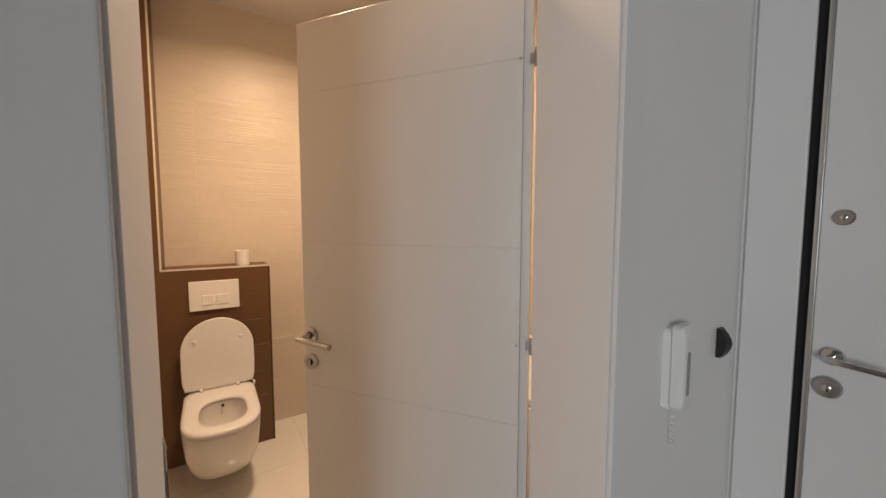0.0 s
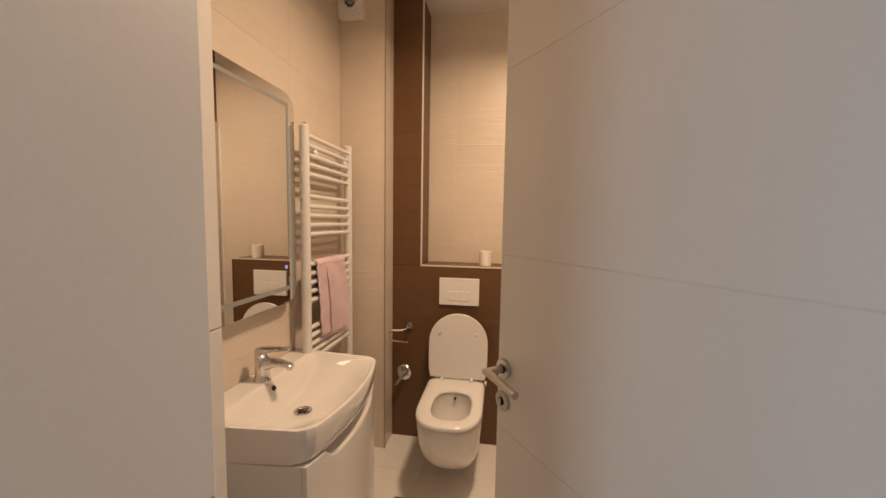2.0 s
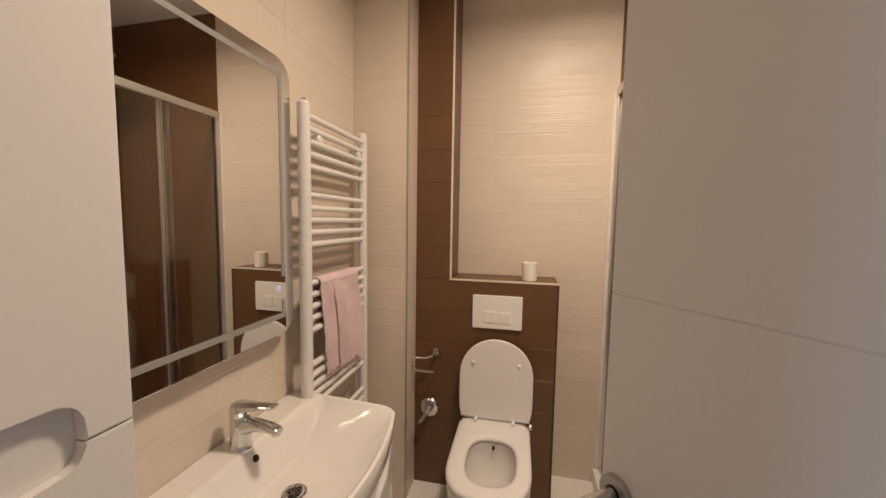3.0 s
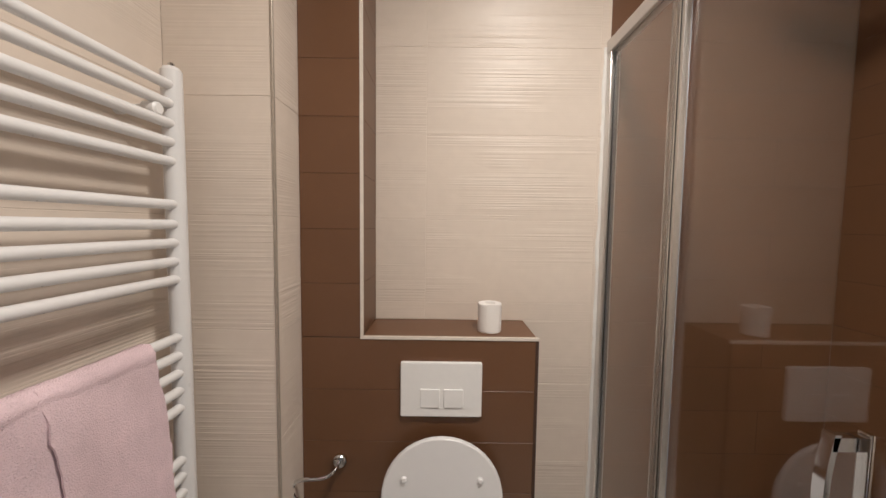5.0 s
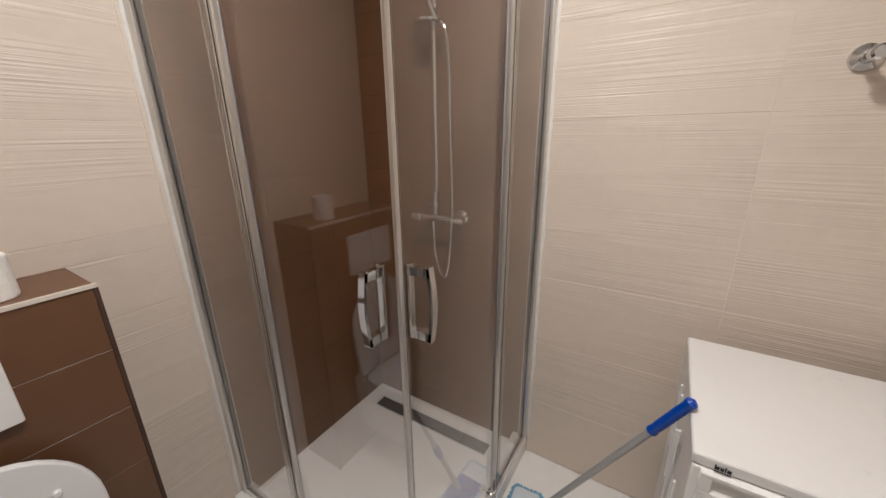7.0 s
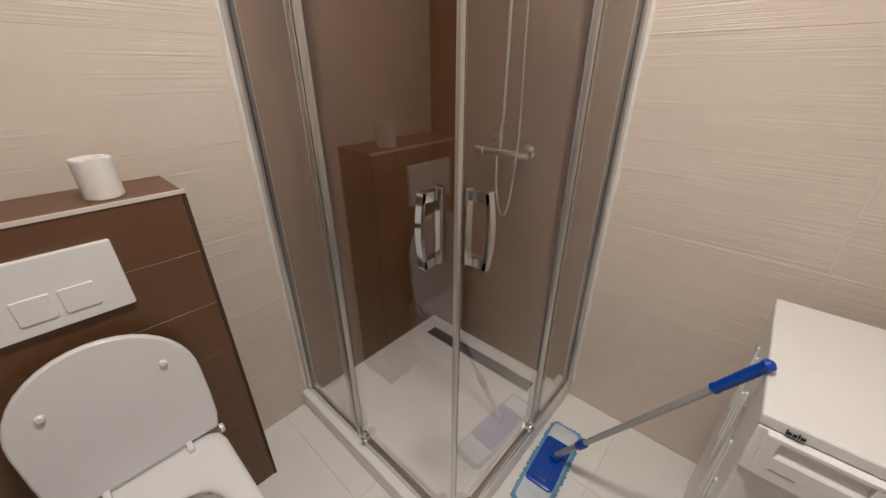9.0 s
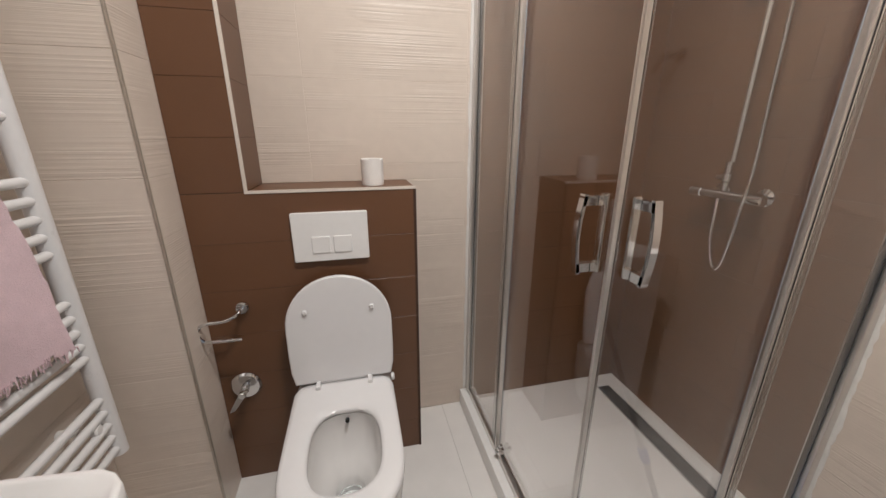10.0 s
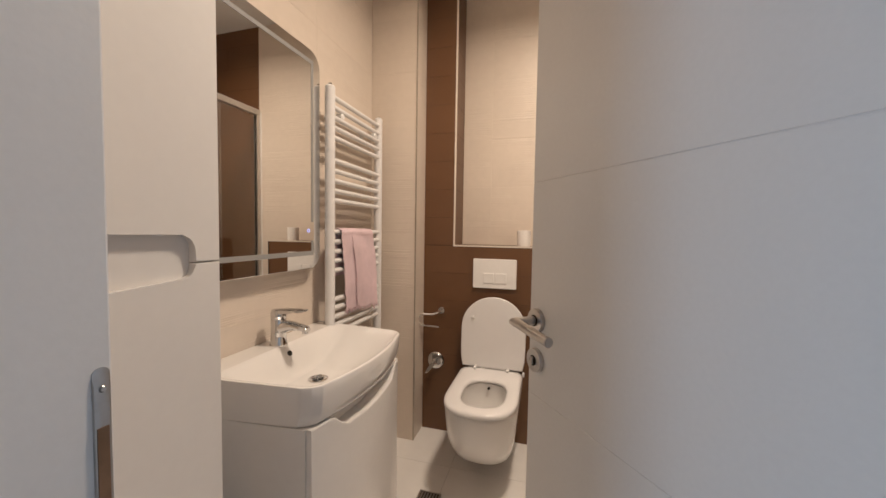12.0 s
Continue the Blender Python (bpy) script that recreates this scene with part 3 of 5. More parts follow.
# raised lid
lean = Matrix.Translation((TX, 2.462, 0.446)) @ pose(0, 0, 0, 90 - 4.0)
lw = 0.180
lid_out = [(-lw * 0.93, 0.002), (-lw * 0.985, 0.05), (-lw, 0.12), (-lw, 0.20)]
lid_out += [(-lw * math.cos(radians(9 * i)), 0.215 + 0.182 * math.sin(radians(9 * i)) ** 0.96) for i in range(0, 21)]
lid_out += [(lw, 0.20), (lw, 0.12), (lw * 0.985, 0.05), (lw * 0.93, 0.002)]
lid = part("lid", plate(bmesh.new(), lid_out, 0.016, lean, 0.005), SEAT_WHITE, wc, sharp=0.9)
for sx in (-1, 1):
    part("buffer", lathe(bmesh.new(), [(0.0085, 0), (0.0085, 0.006), (0.006, 0.009)], lean @ pose(sx * 0.112, 0.278, 0.016), 16), SEAT_WHITE, lid, "small white lid buffer")
    part("hinge_block", boxed(TX + sx * 0.090 - 0.008, TX + sx * 0.090 + 0.008, 2.412, 2.449, 0.444, 0.459, bevel=0.004), SEAT_WHITE, seat)
part("hinge_bar", boxed(TX - 0.098, TX + 0.098, 2.448, 2.464, 0.446, 0.466, bevel=0.003), SEAT_WHITE, seat)
part("quick_release", lathe(bmesh.new(), [(0.014, 0), (0.014, 0.008), (0.011, 0.011)], aim((TX + 0.168, 2.452, 0.432), (1, 0, 0)), 16), SEAT_WHITE, seat)

# flush plate
fp = thing("flush_plate", "white dual flush plate on the brown boxing", "flush plate", (0.184, BOX_Y, 0.97))
FP = Matrix.Translation((0.182, BOX_Y - 0.0005, 0.970)) @ IM
part("cover", plate(bmesh.new(), rounded(0.247, 0.168, 0.005), 0.013, FP, 0.003), PLASTIC, fp)
for x in (-0.0005 - 0.033, 0.0005 + 0.037):
    part("button", plate(bmesh.new(), rounded(0.060, 0.058, 0.004), 0.004, FP @ pose(x, -0.026, 0.0125), 0.002), PLASTIC, fp)

# paper roll on the ledge
roll = thing("toilet_paper_roll", "white toilet paper roll standing on the ledge", "toilet paper", (0.336, 2.612, LEDGE))
bm = bmesh.new()
prof = [(0.019, 0.0), (0.037, 0.0), (0.0385, 0.004), (0.0385, 0.088), (0.037, 0.092), (0.021, 0.092), (0.019, 0.088)]
seg = 36
rings = [[Vector((0.336 + r * (1 + 0.02 * math.sin(2 * a)) * math.cos(a), 2.612 + r * math.sin(a), LEDGE + z)) for a in (2 * math.pi * i / seg for i in range(seg))] for r, z in prof]
vs = [[bm.verts.new(p) for p in r] for r in rings]
for r0, r1 in zip(vs, vs[1:] + vs[:1]):
    for i in range(seg):
        bm.faces.new((r0[i], r0[(i + 1) % seg], r1[(i + 1) % seg], r1[i]))
part("paper", bm, PAPER, roll)
part("loose_sheet", loft(bmesh.new(), [[Vector((0.336 + r * math.cos(a), 2.612 + r * math.sin(a), LEDGE + z)) for r, z in ((0.0387, 0.002), (0.0394, 0.002), (0.0394, 0.0935), (0.0387, 0.0935))] for a in (-1.9, -1.7, -1.5, -1.3, -1.1, -0.9)]), PAPER, roll)

# paper holder
ph = thing("paper_holder", "chrome open-arm toilet paper holder", "paper holder", (-0.128, BOX_Y, 0.735))
part("rose", lathe(bmesh.new(), [(0.021, 0), (0.021, 0.012), (0.018, 0.016), (0.008, 0.017)], aim((-0.128, BOX_Y, 0.738), (0, -1, 0)), 24), CHROME, ph)
part("arm", tube(bmesh.new(), smooth_path([(-0.128, BOX_Y - 0.01, 0.738), (-0.130, BOX_Y - 0.045, 0.737), (-0.145, BOX_Y - 0.062, 0.730), (-0.172, BOX_Y - 0.066, 0.722), (-0.225, BOX_Y - 0.068, 0.719), (-0.246, BOX_Y - 0.068, 0.706), (-0.251, BOX_Y - 0.068, 0.682), (-0.240, BOX_Y - 0.068, 0.660), (-0.222, BOX_Y - 0.068, 0.654), (-0.125, BOX_Y - 0.068, 0.652)], 6), 0.0055, 10), CHROME, ph)

# shut-off valve
vl = thing("shutoff_valve", "chrome shut-off valve with a lever on the brown tiles", "valve", (-0.162, BOX_Y, 0.425))
part("rose", lathe(bmesh.new(), [(0.052, 0), (0.052, 0.004), (0.045, 0.012), (0.018, 0.017)], aim((-0.162, BOX_Y, 0.428), (0, -1, 0)), 28), CHROME, vl)
part("spindle", lathe(bmesh.new(), [(0.013, 0), (0.013, 0.01), (0.015, 0.013), (0.015, 0.018), (0.013, 0.021), (0.013, 0.05), (0.010, 0.054)], aim((-0.162, BOX_Y - 0.014, 0.428), (0, -1, 0)), 20), CHROME, vl)
part("lever", loft(bmesh.new(), [[Vector((-0.162 + t * -0.034 + dx, BOX_Y - 0.060 + dy - 0.004 * t, 0.428 - t * 0.052 + 0.4 * dx)) for dx, dy in ((-w, -0.004), (w, -0.004), (w, 0.005), (-w, 0.005))] for t, w in ((-0.3, 0.012), (0.0, 0.017), (0.4, 0.015), (0.8, 0.013), (1.1, 0.010))]), CHROME, vl)

# ---- radiator and towel ----
RX, RY0, RY1, RTOP, RBOT = -0.441, 1.838, 2.300, 1.822, 0.42
rad = thing("towel_radiator", "white ladder towel radiator on the beige tiled wall", "radiator", (RX, (RY0 + RY1) / 2, RBOT))
for y in (RY0, RY1):
    ps = part("post", lathe(bmesh.new(), [(0.012, 0), (0.0215, 0.006), (0.0215, RTOP - RBOT - 0.012), (0.016, RTOP - RBOT - 0.004), (0.006, RTOP - RBOT)], pose(RX, y, RBOT), 20), ENAMEL, rad)
    part("vent_cap", lathe(bmesh.new(), [(0.007, 0), (0.007, 0.006), (0.004, 0.008)], pose(RX, y, RTOP - 0.001), 12), CHROME, ps)
RUNGS = [1.775, 1.733, 1.690, 1.648, 1.605, 1.508, 1.463, 1.420, 1.377, 1.335, 1.198, 1.155, 1.112, 1.070, 1.028, 0.900, 0.860, 0.820, 0.782, 0.745, 0.615, 0.573, 0.532, 0.491, 0.450]
rung_mesh = None
for z in RUNGS:
    if rung_mesh is None:
        ob = part("rung", tube(bmesh.new(), [(RX + 0.004, RY0, 0.0), (RX + 0.004, RY1, 0.0)], 0.0112, 12), ENAMEL, rad)
        rung_mesh = ob.data
        ob.location = (0, 0, z)
    else:
        ob = new("rung", rung_mesh)
        ob.parent = rad
        ob.location = (0, 0, z)
for y in (RY0 + 0.085, RY1 - 0.055):
    for z in (1.711, 0.552):
        br = part("bracket", lathe(bmesh.new(), [(0.013, 0), (0.013, 0.012), (0.009, 0.014), (0.009, 0.06), (0.015, 0.062), (0.015, 0.088), (0.011, 0.092)], aim((XW, y, z), (1, 0, 0)), 18), PLASTIC, rad, "white wall bracket")

tw = thing("towel", "pink terry towel with frayed hem hung over the radiator", "towel", (RX, 2.04, 1.21))


def cloth(y0, y1, zlow, seed, off, dip):
    """A strip of cloth hung over a rung, with soft folds and an uneven hem."""
    rnd = random.Random(seed)
    nu, nv = 26, 44
    grid = []
    back = 0.20
    for i in range(nu + 1):
        u = i / nu
        y = y0 + (y1 - y0) * u
        hem = zlow + dip * u + 0.020 * noise.noise((u * 6 + seed, 1.3, 0)) + 0.012 * noise.noise((u * 19, seed, 2.0))
        row = []
        length = (1.212 - hem) + back + 0.04
        for j in range(nv + 1):
            s = length * j / nv
            if s < back:
                x, z = RX - 0.014, 1.200 - (back - s)
            elif s < back + 0.04:
                a = math.pi * (s - back) / 0.04
                x, z = RX + 0.004 - 0.0185 * math.cos(a), 1.200 + 0.0165 * math.sin(a)
            else:
                q = s - back - 0.04
                z = 1.200 - q
                x = RX + 0.0225 + 0.016 * min(1, q * 5) * (math.sin(u * 5.0 + seed + q * 2) * 0.5 + 0.4) + off * min(1, q * 10)
                y += 0.0
            sway = (y1 - y0) * 0.10 * (u - 0.5) * -max(0, s - back) + 0.004 * noise.noise((s * 9, u * 3, seed)) + (0.007 * noise.noise((s * 34, seed, 5.0)) if i in (0, nu) and s > back + 0.05 else 0)
            row.append(Vector((x + 0.002 * noise.noise((u * 14, s * 22, seed)), y + sway + (0.115 * max(0, s - back) if seed == 3 else 0.06 * max(0, s - back)), z)))
        grid.append(row)
    bm = bmesh.new()
    front = [[bm.verts.new(p) for p in r] for r in grid]
    behind = [[bm.verts.new(p + Vector((-0.0035 if j > nv * 0.42 else 0.0035, 0, -0.003 if abs(j - nv * 0.4) < 3 else 0))) for j, p in enumerate(r)] for r in grid]
    for g, flip in ((front, False), (behind, True)):
        for i in range(nu):
            for j in range(nv):
                q = (g[i][j], g[i + 1][j], g[i + 1][j + 1], g[i][j + 1])
                bm.faces.new(q[::-1] if flip else q)
    rim = [(i, 0) for i in range(nu)] + [(nu, j) for j in range(nv)] + [(i, nv) for i in range(nu, 0, -1)] + [(0, j) for j in range(nv, 0, -1)]
    for (i0, j0), (i1, j1) in zip(rim, rim[1:] + rim[:1]):
        bm.faces.new((front[i0][j0], behind[i0][j0], behind[i1][j1], front[i1][j1]))
    hemline = [r[-1] for r in grid]
    return bm, hemline, rnd


for nm, args in (("front_fold", (1.888, 1.996, 0.848, 3, 0.0, 0.016)), ("back_fold", (1.976, 2.190, 0.853, 8, 0.008, -0.018))):
    bm, hem, rnd = cloth(*args)
    fold = part(nm, bm, TOWEL, tw, sharp=1.2)
    bm = bmesh.new()
    for p in hem:
        for k in range(2):
            q = p + Vector((rnd.uniform(-0.003, 0.003), rnd.uniform(-0.005, 0.005), 0))
            ln = rnd.uniform(0.004, 0.022)
            tube(bm, [q + Vector((0, 0, 0.003)), q + Vector((rnd.uniform(-0.003, 0.003), rnd.uniform(-0.005, 0.005), -ln))], [0.0018, 0.0009], 4)
    part("frayed_hem", bm, TOWEL, fold)

# ---- mirror ----
MX, MY0, MY1, MZ0, MZ1 = -0.472, 1.206, 1.806, 1.047, 1.925
mir = thing("mirror", "rounded wall mirror with unlit frosted light strips", "mirror", (XW, (MY0 + MY1) / 2, MZ0))
MM = Matrix.Translation((0, (MY0 + MY1) / 2, (MZ0 + MZ1) / 2)) @ Matrix(((0, 0, 1, 0), (1, 0, 0, 0), (0, 1, 0, 0), (0, 0, 0, 1)))
part("glass", plate(bmesh.new(), rounded(MY1 - MY0, MZ1 - MZ0, 0.065, 10), 0.005, Matrix.Translation((MX - 0.005, 0, 0)) @ MM, 0.0015), MIRROR, mir, sharp=0.3)
part("backing", plate(bmesh.new(), rounded(MY1 - MY0 - 0.03, MZ1 - MZ0 - 0.03, 0.055, 8), MX - 0.0052 - XW, Matrix.Translation((XW + 0.0002, 0, 0)) @ MM, 0.001), ALU_WHITE, mir, "pale mirror backing")
for y0, y1, z0, z1 in ((MY1 - 0.058, MY1 - 0.044, MZ0 + 0.190, MZ1 - 0.055), (MY1 - 0.058, MY1 - 0.044, MZ0 + 0.055, MZ0 + 0.115), (MY0 + 0.044, MY0 + 0.058, MZ0 + 0.055, MZ1 - 0.055), (MY0 + 0.058, MY1 - 0.058, MZ0 + 0.055, MZ0 + 0.072), (MY0 + 0.044, MY1 - 0.044, MZ1 - 0.055, MZ1 - 0.040)):
    part("light_strip", boxed(MX + 0.0002, MX + 0.0012, y0, y1, z0, z1), FROST, mir, "frosted unlit light strip")
part("touch_icon", lathe(bmesh.new(), [(0.0075, 0), (0.0075, 0.0008), (0.0052, 0.0008), (0.0052, 0)], aim((MX + 0.0004, MY1 - 0.075, MZ0 + 0.155), (1, 0, 0)), 20, False, False), ICON, mir, "small lit touch switch icon")

mir.matrix_world = pose(XW, (MY0 + MY1) / 2, MZ0, 0, 0, -0.65)   # hangs a little askew

# ---- vanity, basin, tap ----
BY0, BY1, BTOP = 1.222, 1.876, 0.795
VY0, VY1 = 1.250, 1.842         # vanity
BC = (BY0 + BY1) / 2
van = thing("vanity_cabinet", "white gloss vanity cabinet under the washbasin", "cabinet", (-0.28, BC, 0))
taper = [(XW + 0.001, BY0 + 0.005), (-0.135, VY0 + 0.008), (-0.135, VY1 - 0.008), (XW + 0.001, BY1 - 0.005)]
part("carcass", loft(bmesh.new(), [[Vector((x, y, z)) for x, y in taper] for z in (0.06, 0.682)]), GLOSS_WHITE, van)
part("plinth", boxed(XW + 0.001, -0.17, VY0 + 0.03, VY1 - 0.03, 0.0, 0.06), GLOSS_WHITE, van)
grip = [(VY0 + 0.012, 0.075), (VY1 - 0.012, 0.075), (VY1 - 0.012, 0.682), (VY1 - 0.045, 0.682), (VY1 - 0.062, 0.676), (VY1 - 0.085, 0.652), (VY1 - 0.11, 0.634), (BC - 0.02, 0.628), (VY0 + 0.16, 0.634), (VY0 + 0.125, 0.652), (VY0 + 0.10, 0.676), (VY0 + 0.085, 0.682), (VY0 + 0.012, 0.682)]
bm = bmesh.new()
vdepth = lambda y: -0.118 + 0.034 * (1 - ((y - BC) / 0.285) ** 2)
ys = sorted({p[0] for p in grip} | {VY0 + 0.012 + (VY1 - VY0 - 0.024) * i / 16 for i in range(17)})


def top_at(y):
    up = grip[2:]
    for (ya, za), (yb, zb) in zip(up, up[1:]):
        if yb <= y <= ya:
            return za if ya == yb else za + (zb - za) * (ya - y) / (ya - yb)
    return 0.682


loft(bm, [[Vector((-0.1345, y, 0.075)), Vector((vdepth(y) - 0.002, y, 0.075)), Vector((vdepth(y), y, 0.079)), Vector((vdepth(y), y, top_at(y) - 0.004)), Vector((vdepth(y) - 0.002, y, top_at(y))), Vector((-0.1345, y, top_at(y)))] for y in ys])
part("cabinet_door", bm, GLOSS_WHITE, van, "white gloss door with a curved finger grip", sharp=0.7)

basin = thing("washbasin", "white ceramic washbasin with a wide sloping bowl", "washbasin", (-0.28, BC, 0.682))


def bfront(v):
    return -0.112 + 0.046 * (1 - (2 * v - 1) ** 2)


def bstep(t):
    t = max(0.0, min(1.0, t))
    return t * t * (3 - 2 * t)


def ease(t, power):
    """Falls away at once and levels out towards the floor of the bowl."""
    return 1 - (1 - max(0.0, min(1.0, t))) ** power


NU, NV = 110, 150
bm = bmesh.new()
grid = []
for i in range(NU + 1):
    row = []
    for j in range(NV + 1):
        u, v = i / NU, j / NV
        y = BC + (BY1 - BY0) * (v - 0.5) * (1 - 0.11 * u)
        x = XW + 0.002 + (bfront(v) - XW - 0.002) * u
        df, ds, db = (1 - u) * (bfront(v) - XW), min(v, 1 - v) * (BY1 - BY0), (x - XW) - 0.088
        shape = ease((df - 0.009) / 0.20, 2.0) * ease((ds - 0.011) / 0.25, 1.7) * bstep(db / 0.07)
        edge = min(df, ds)
        z = BTOP - 0.107 * shape ** 0.85 - 0.0012 * (1 - min(1, edge / 0.006)) ** 2
        corner = max(0, 0.035 - df) * max(0, 0.035 - ds) / 0.035 ** 2
        row.append(bm.verts.new((x - 0.010 * corner, y - math.copysign(0.010 * corner, v - 0.5), z)))
    grid.append(row)
for i in range(NU):
    for j in range(NV):
        bm.faces.new((grid[i][j], grid[i + 1][j], grid[i + 1][j + 1], grid[i][j + 1]))
ring = [grid[i][0] for i in range(NU)] + [grid[NU][j] for j in range(NV)] + [grid[i][NV] for i in range(NU, 0, -1)] + [grid[0][j] for j in range(NV, 0, -1)]
prev = ring
cy = BC
for dz, inset in ((0.0, -0.0016), (0.03, -0.0010), (0.07, 0.004), (0.098, 0.014), (0.108, 0.026)):
    cur = []
    for v in ring:
        x, y, z = v.co
        fx = (x - XW) / 0.5
        cur.append(bm.verts.new((max(XW + 0.002, x - inset * fx), cy + (y - cy) * (1 - 0.25 * inset * fx / 0.31), BTOP - 0.0035 - dz)))
    for i in range(len(ring)):
        j = (i + 1) % len(ring)
        bm.faces.new((prev[i], cur[i], cur[j], prev[j]))
    prev = cur
bm.faces.new(prev)
bs = part("bowl", bm, CERAMIC, basin, sharp=1.0)
dz = BTOP - 0.1060
dr = part("drain", lathe(bmesh.new(), [(0.033, 0), (0.033, 0.003), (0.028, 0.005), (0.022, 0.003), (0.020, -0.002)], pose(-0.290, BC - 0.012, dz), 28), CHROME, basin, "chrome basin drain")
# black disc painted as the shaded depth of the drain
part("drain_hole", lathe(bmesh.new(), [(0.017, 0), (0.017, 0.0012)], pose(-0.290, BC - 0.012, dz + 0.0005), 20), DARK_GAP, dr)
for i in range(3):
    part("drain_bar", boxed(-0.0165, 0.0165, -0.0015, 0.0015, 0, 0.002), CHROME, dr, local=True).matrix_basis = pose(-0.290 + 0.28, -0.012, dz + 0.0015 - 0.682, 0, 0, 60 * i)
# the overflow is a black plug; its colour stands for the shade inside
part("overflow", lathe(bmesh.new(), [(0.0095, -0.006), (0.0095, 0.002), (0.0075, 0.0025)], aim((-0.409, 1.541, 0.766), (0.85, 0, 0.5)), 18), DARK_GAP, basin, "dark overflow hole")

TAPX = -0.452
tap = thing("basin_tap", "chrome single-lever basin mixer tap", "tap", (TAPX, 1.536, BTOP))
part("body", lathe(bmesh.new(), [(0.030, -0.004), (0.030, 0.002), (0.0275, 0.006), (0.0255, 0.04), (0.0255, 0.090), (0.0245, 0.0925)], pose(TAPX, 1.536, BTOP), 28), CHROME, tap)
part("spout", loft(bmesh.new(), [[Vector((TAPX + t * 0.122, 1.536 + hy * w, BTOP + zc + hz * h)) for hy, hz in ((math.cos(a), math.sin(a)) for a in (2 * math.pi * k / 16 for k in range(16)))] for t, w, zc, h in ((0.0, 0.023, 0.056, 0.028), (0.2, 0.022, 0.066, 0.024), (0.45, 0.020, 0.072, 0.017), (0.75, 0.019, 0.070, 0.012), (0.95, 0.018, 0.065, 0.010), (1.0, 0.015, 0.062, 0.008))]), CHROME, tap)
part("aerator", lathe(bmesh.new(), [(0.0105, 0), (0.0105, 0.010), (0.009, 0.011)], aim((TAPX + 0.110, 1.536, BTOP + 0.060), (0.15, 0, -1)), 18), CHROME, tap)
lv = part("cap", lathe(bmesh.new(), [(0.0245, 0.0928), (0.0260, 0.096), (0.0260, 0.116), (0.022, 0.126), (0.010, 0.129)], pose(TAPX, 1.536, BTOP), 28), CHROME, tap)
part("lever", loft(bmesh.new(), [[Vector((TAPX - 0.010 + t * 0.125, 1.536 + w * sy, BTOP + 0.119 + 0.012 * t + h * sz)) for sy, sz in ((-1, -1), (1, -1), (1, 0.4), (0.6, 1), (-0.6, 1), (-1, 0.4))] for t, w, h in ((0.0, 0.018, 0.007), (0.25, 0.021, 0.009), (0.6, 0.017, 0.006), (0.95, 0.014, 0.004), (1.0, 0.011, 0.003))]), CHROME, lv)

# ---- tall cabinet by the door ----
CX, CY0, CY1, CTOP, SPLIT = -0.264, 0.690, 1.127, 2.02, 1.132
tall = thing("tall_cabinet", "tall white gloss bathroom cabinet with a recessed grip", "cabinet", (-0.39, 0.90, 0))
part("carcass", boxed(XW + 0.001, CX - 0.0195, CY0, CY1, 0.06, CTOP, bevel=0.002), GLOSS_WHITE, tall)
part("plinth", boxed(XW + 0.001, CX - 0.04, CY0 + 0.01, CY1 - 0.01, 0.0, 0.06), GLOSS_WHITE, tall)
GY = 1.068   # right end of the grip
def notched(z0, z1, up):
    """A door front in y and z; the grip is cut out of its lower or upper hall-side corner."""
    r = 0.028
    def arc(cy, cz, a0, a1):
        return [(cy + r * math.cos(radians(a0 + (a1 - a0) * i / 5)), cz + r * math.sin(radians(a0 + (a1 - a0) * i / 5))) for i in range(6)]
    if up:
        zt = SPLIT + 0.060
        return [(CY0, z1), (CY0, zt)] + arc(GY - r, zt - r, 90, 0) + [(GY, z0), (CY1, z0), (CY1, z1)]
    zb = SPLIT - 0.030
    return [(CY0, z0), (CY1, z0), (CY1, z1), (GY, z1)] + arc(GY - r, zb + r - 0.004, 0, -80) + [(CY0 + 0.17, zb - 0.014), (CY0, zb - 0.040)]


for nm, z0, z1, up in (("upper_door", SPLIT + 0.0015, CTOP, True), ("lower_door", 0.065, SPLIT - 0.0015, False)):
    ol = notched(z0, z1, up)
    bm = bmesh.new()
    rings = []
    for x in (CX - 0.019, CX):
        rings.append([Vector((x, y, z)) for y, z in ol])
    loft(bm, rings)
    bmesh.ops.bevel(bm, geom=[e for e in bm.edges if all(abs(v.co.x - CX) < 1e-5 for v in e.verts)], offset=0.0025, segments=2, profile=0.6, affect="EDGES")
    part(nm, bm, GLOSS_WHITE, tall, "white gloss cabinet door", sharp=0.8)
# ---- shower ----
SX0, SY0 = 0.712, 1.852
tray = thing("shower_tray", "white shower tray with a raised kerb", "shower tray", (1.15, 2.3, 0))
part("kerb", box(box(bmesh.new(), SX0, SX0 + 0.072, SY0, YN - 0.001, 0.0, 0.08, bevel=0.006), SX0 + 0.073, XE - 0.001, SY0, SY0 + 0.072, 0.0, 0.08, bevel=0.006), PLASTIC, tray)
part("tray_floor", boxed(SX0 + 0.071, XE - 0.001, SY0 + 0.071, YN - 0.001, 0.0, 0.022), FLOOR_TILE, tray)
dc = part("linear_drain", boxed(1.452, 1.512, 2.005, 2.655, 0.021, 0.026, bevel=0.001), DRAIN, tray, "dark steel linear drain cover")
part("drain_frame", box(box(bmesh.new(), 1.446, 1.4515, 2.0, 2.66, 0.0215, 0.0245), 1.5125, 1.518, 2.0, 2.66, 0.0215, 0.0245), STEEL, dc)

enc = thing("shower_enclosure", "corner shower enclosure with sliding clear glass doors and aluminium profiles", "shower enclosure", (0.765, 1.88, 0.08))
GX, GY2, ST = 0.760, 1.871, 2.075
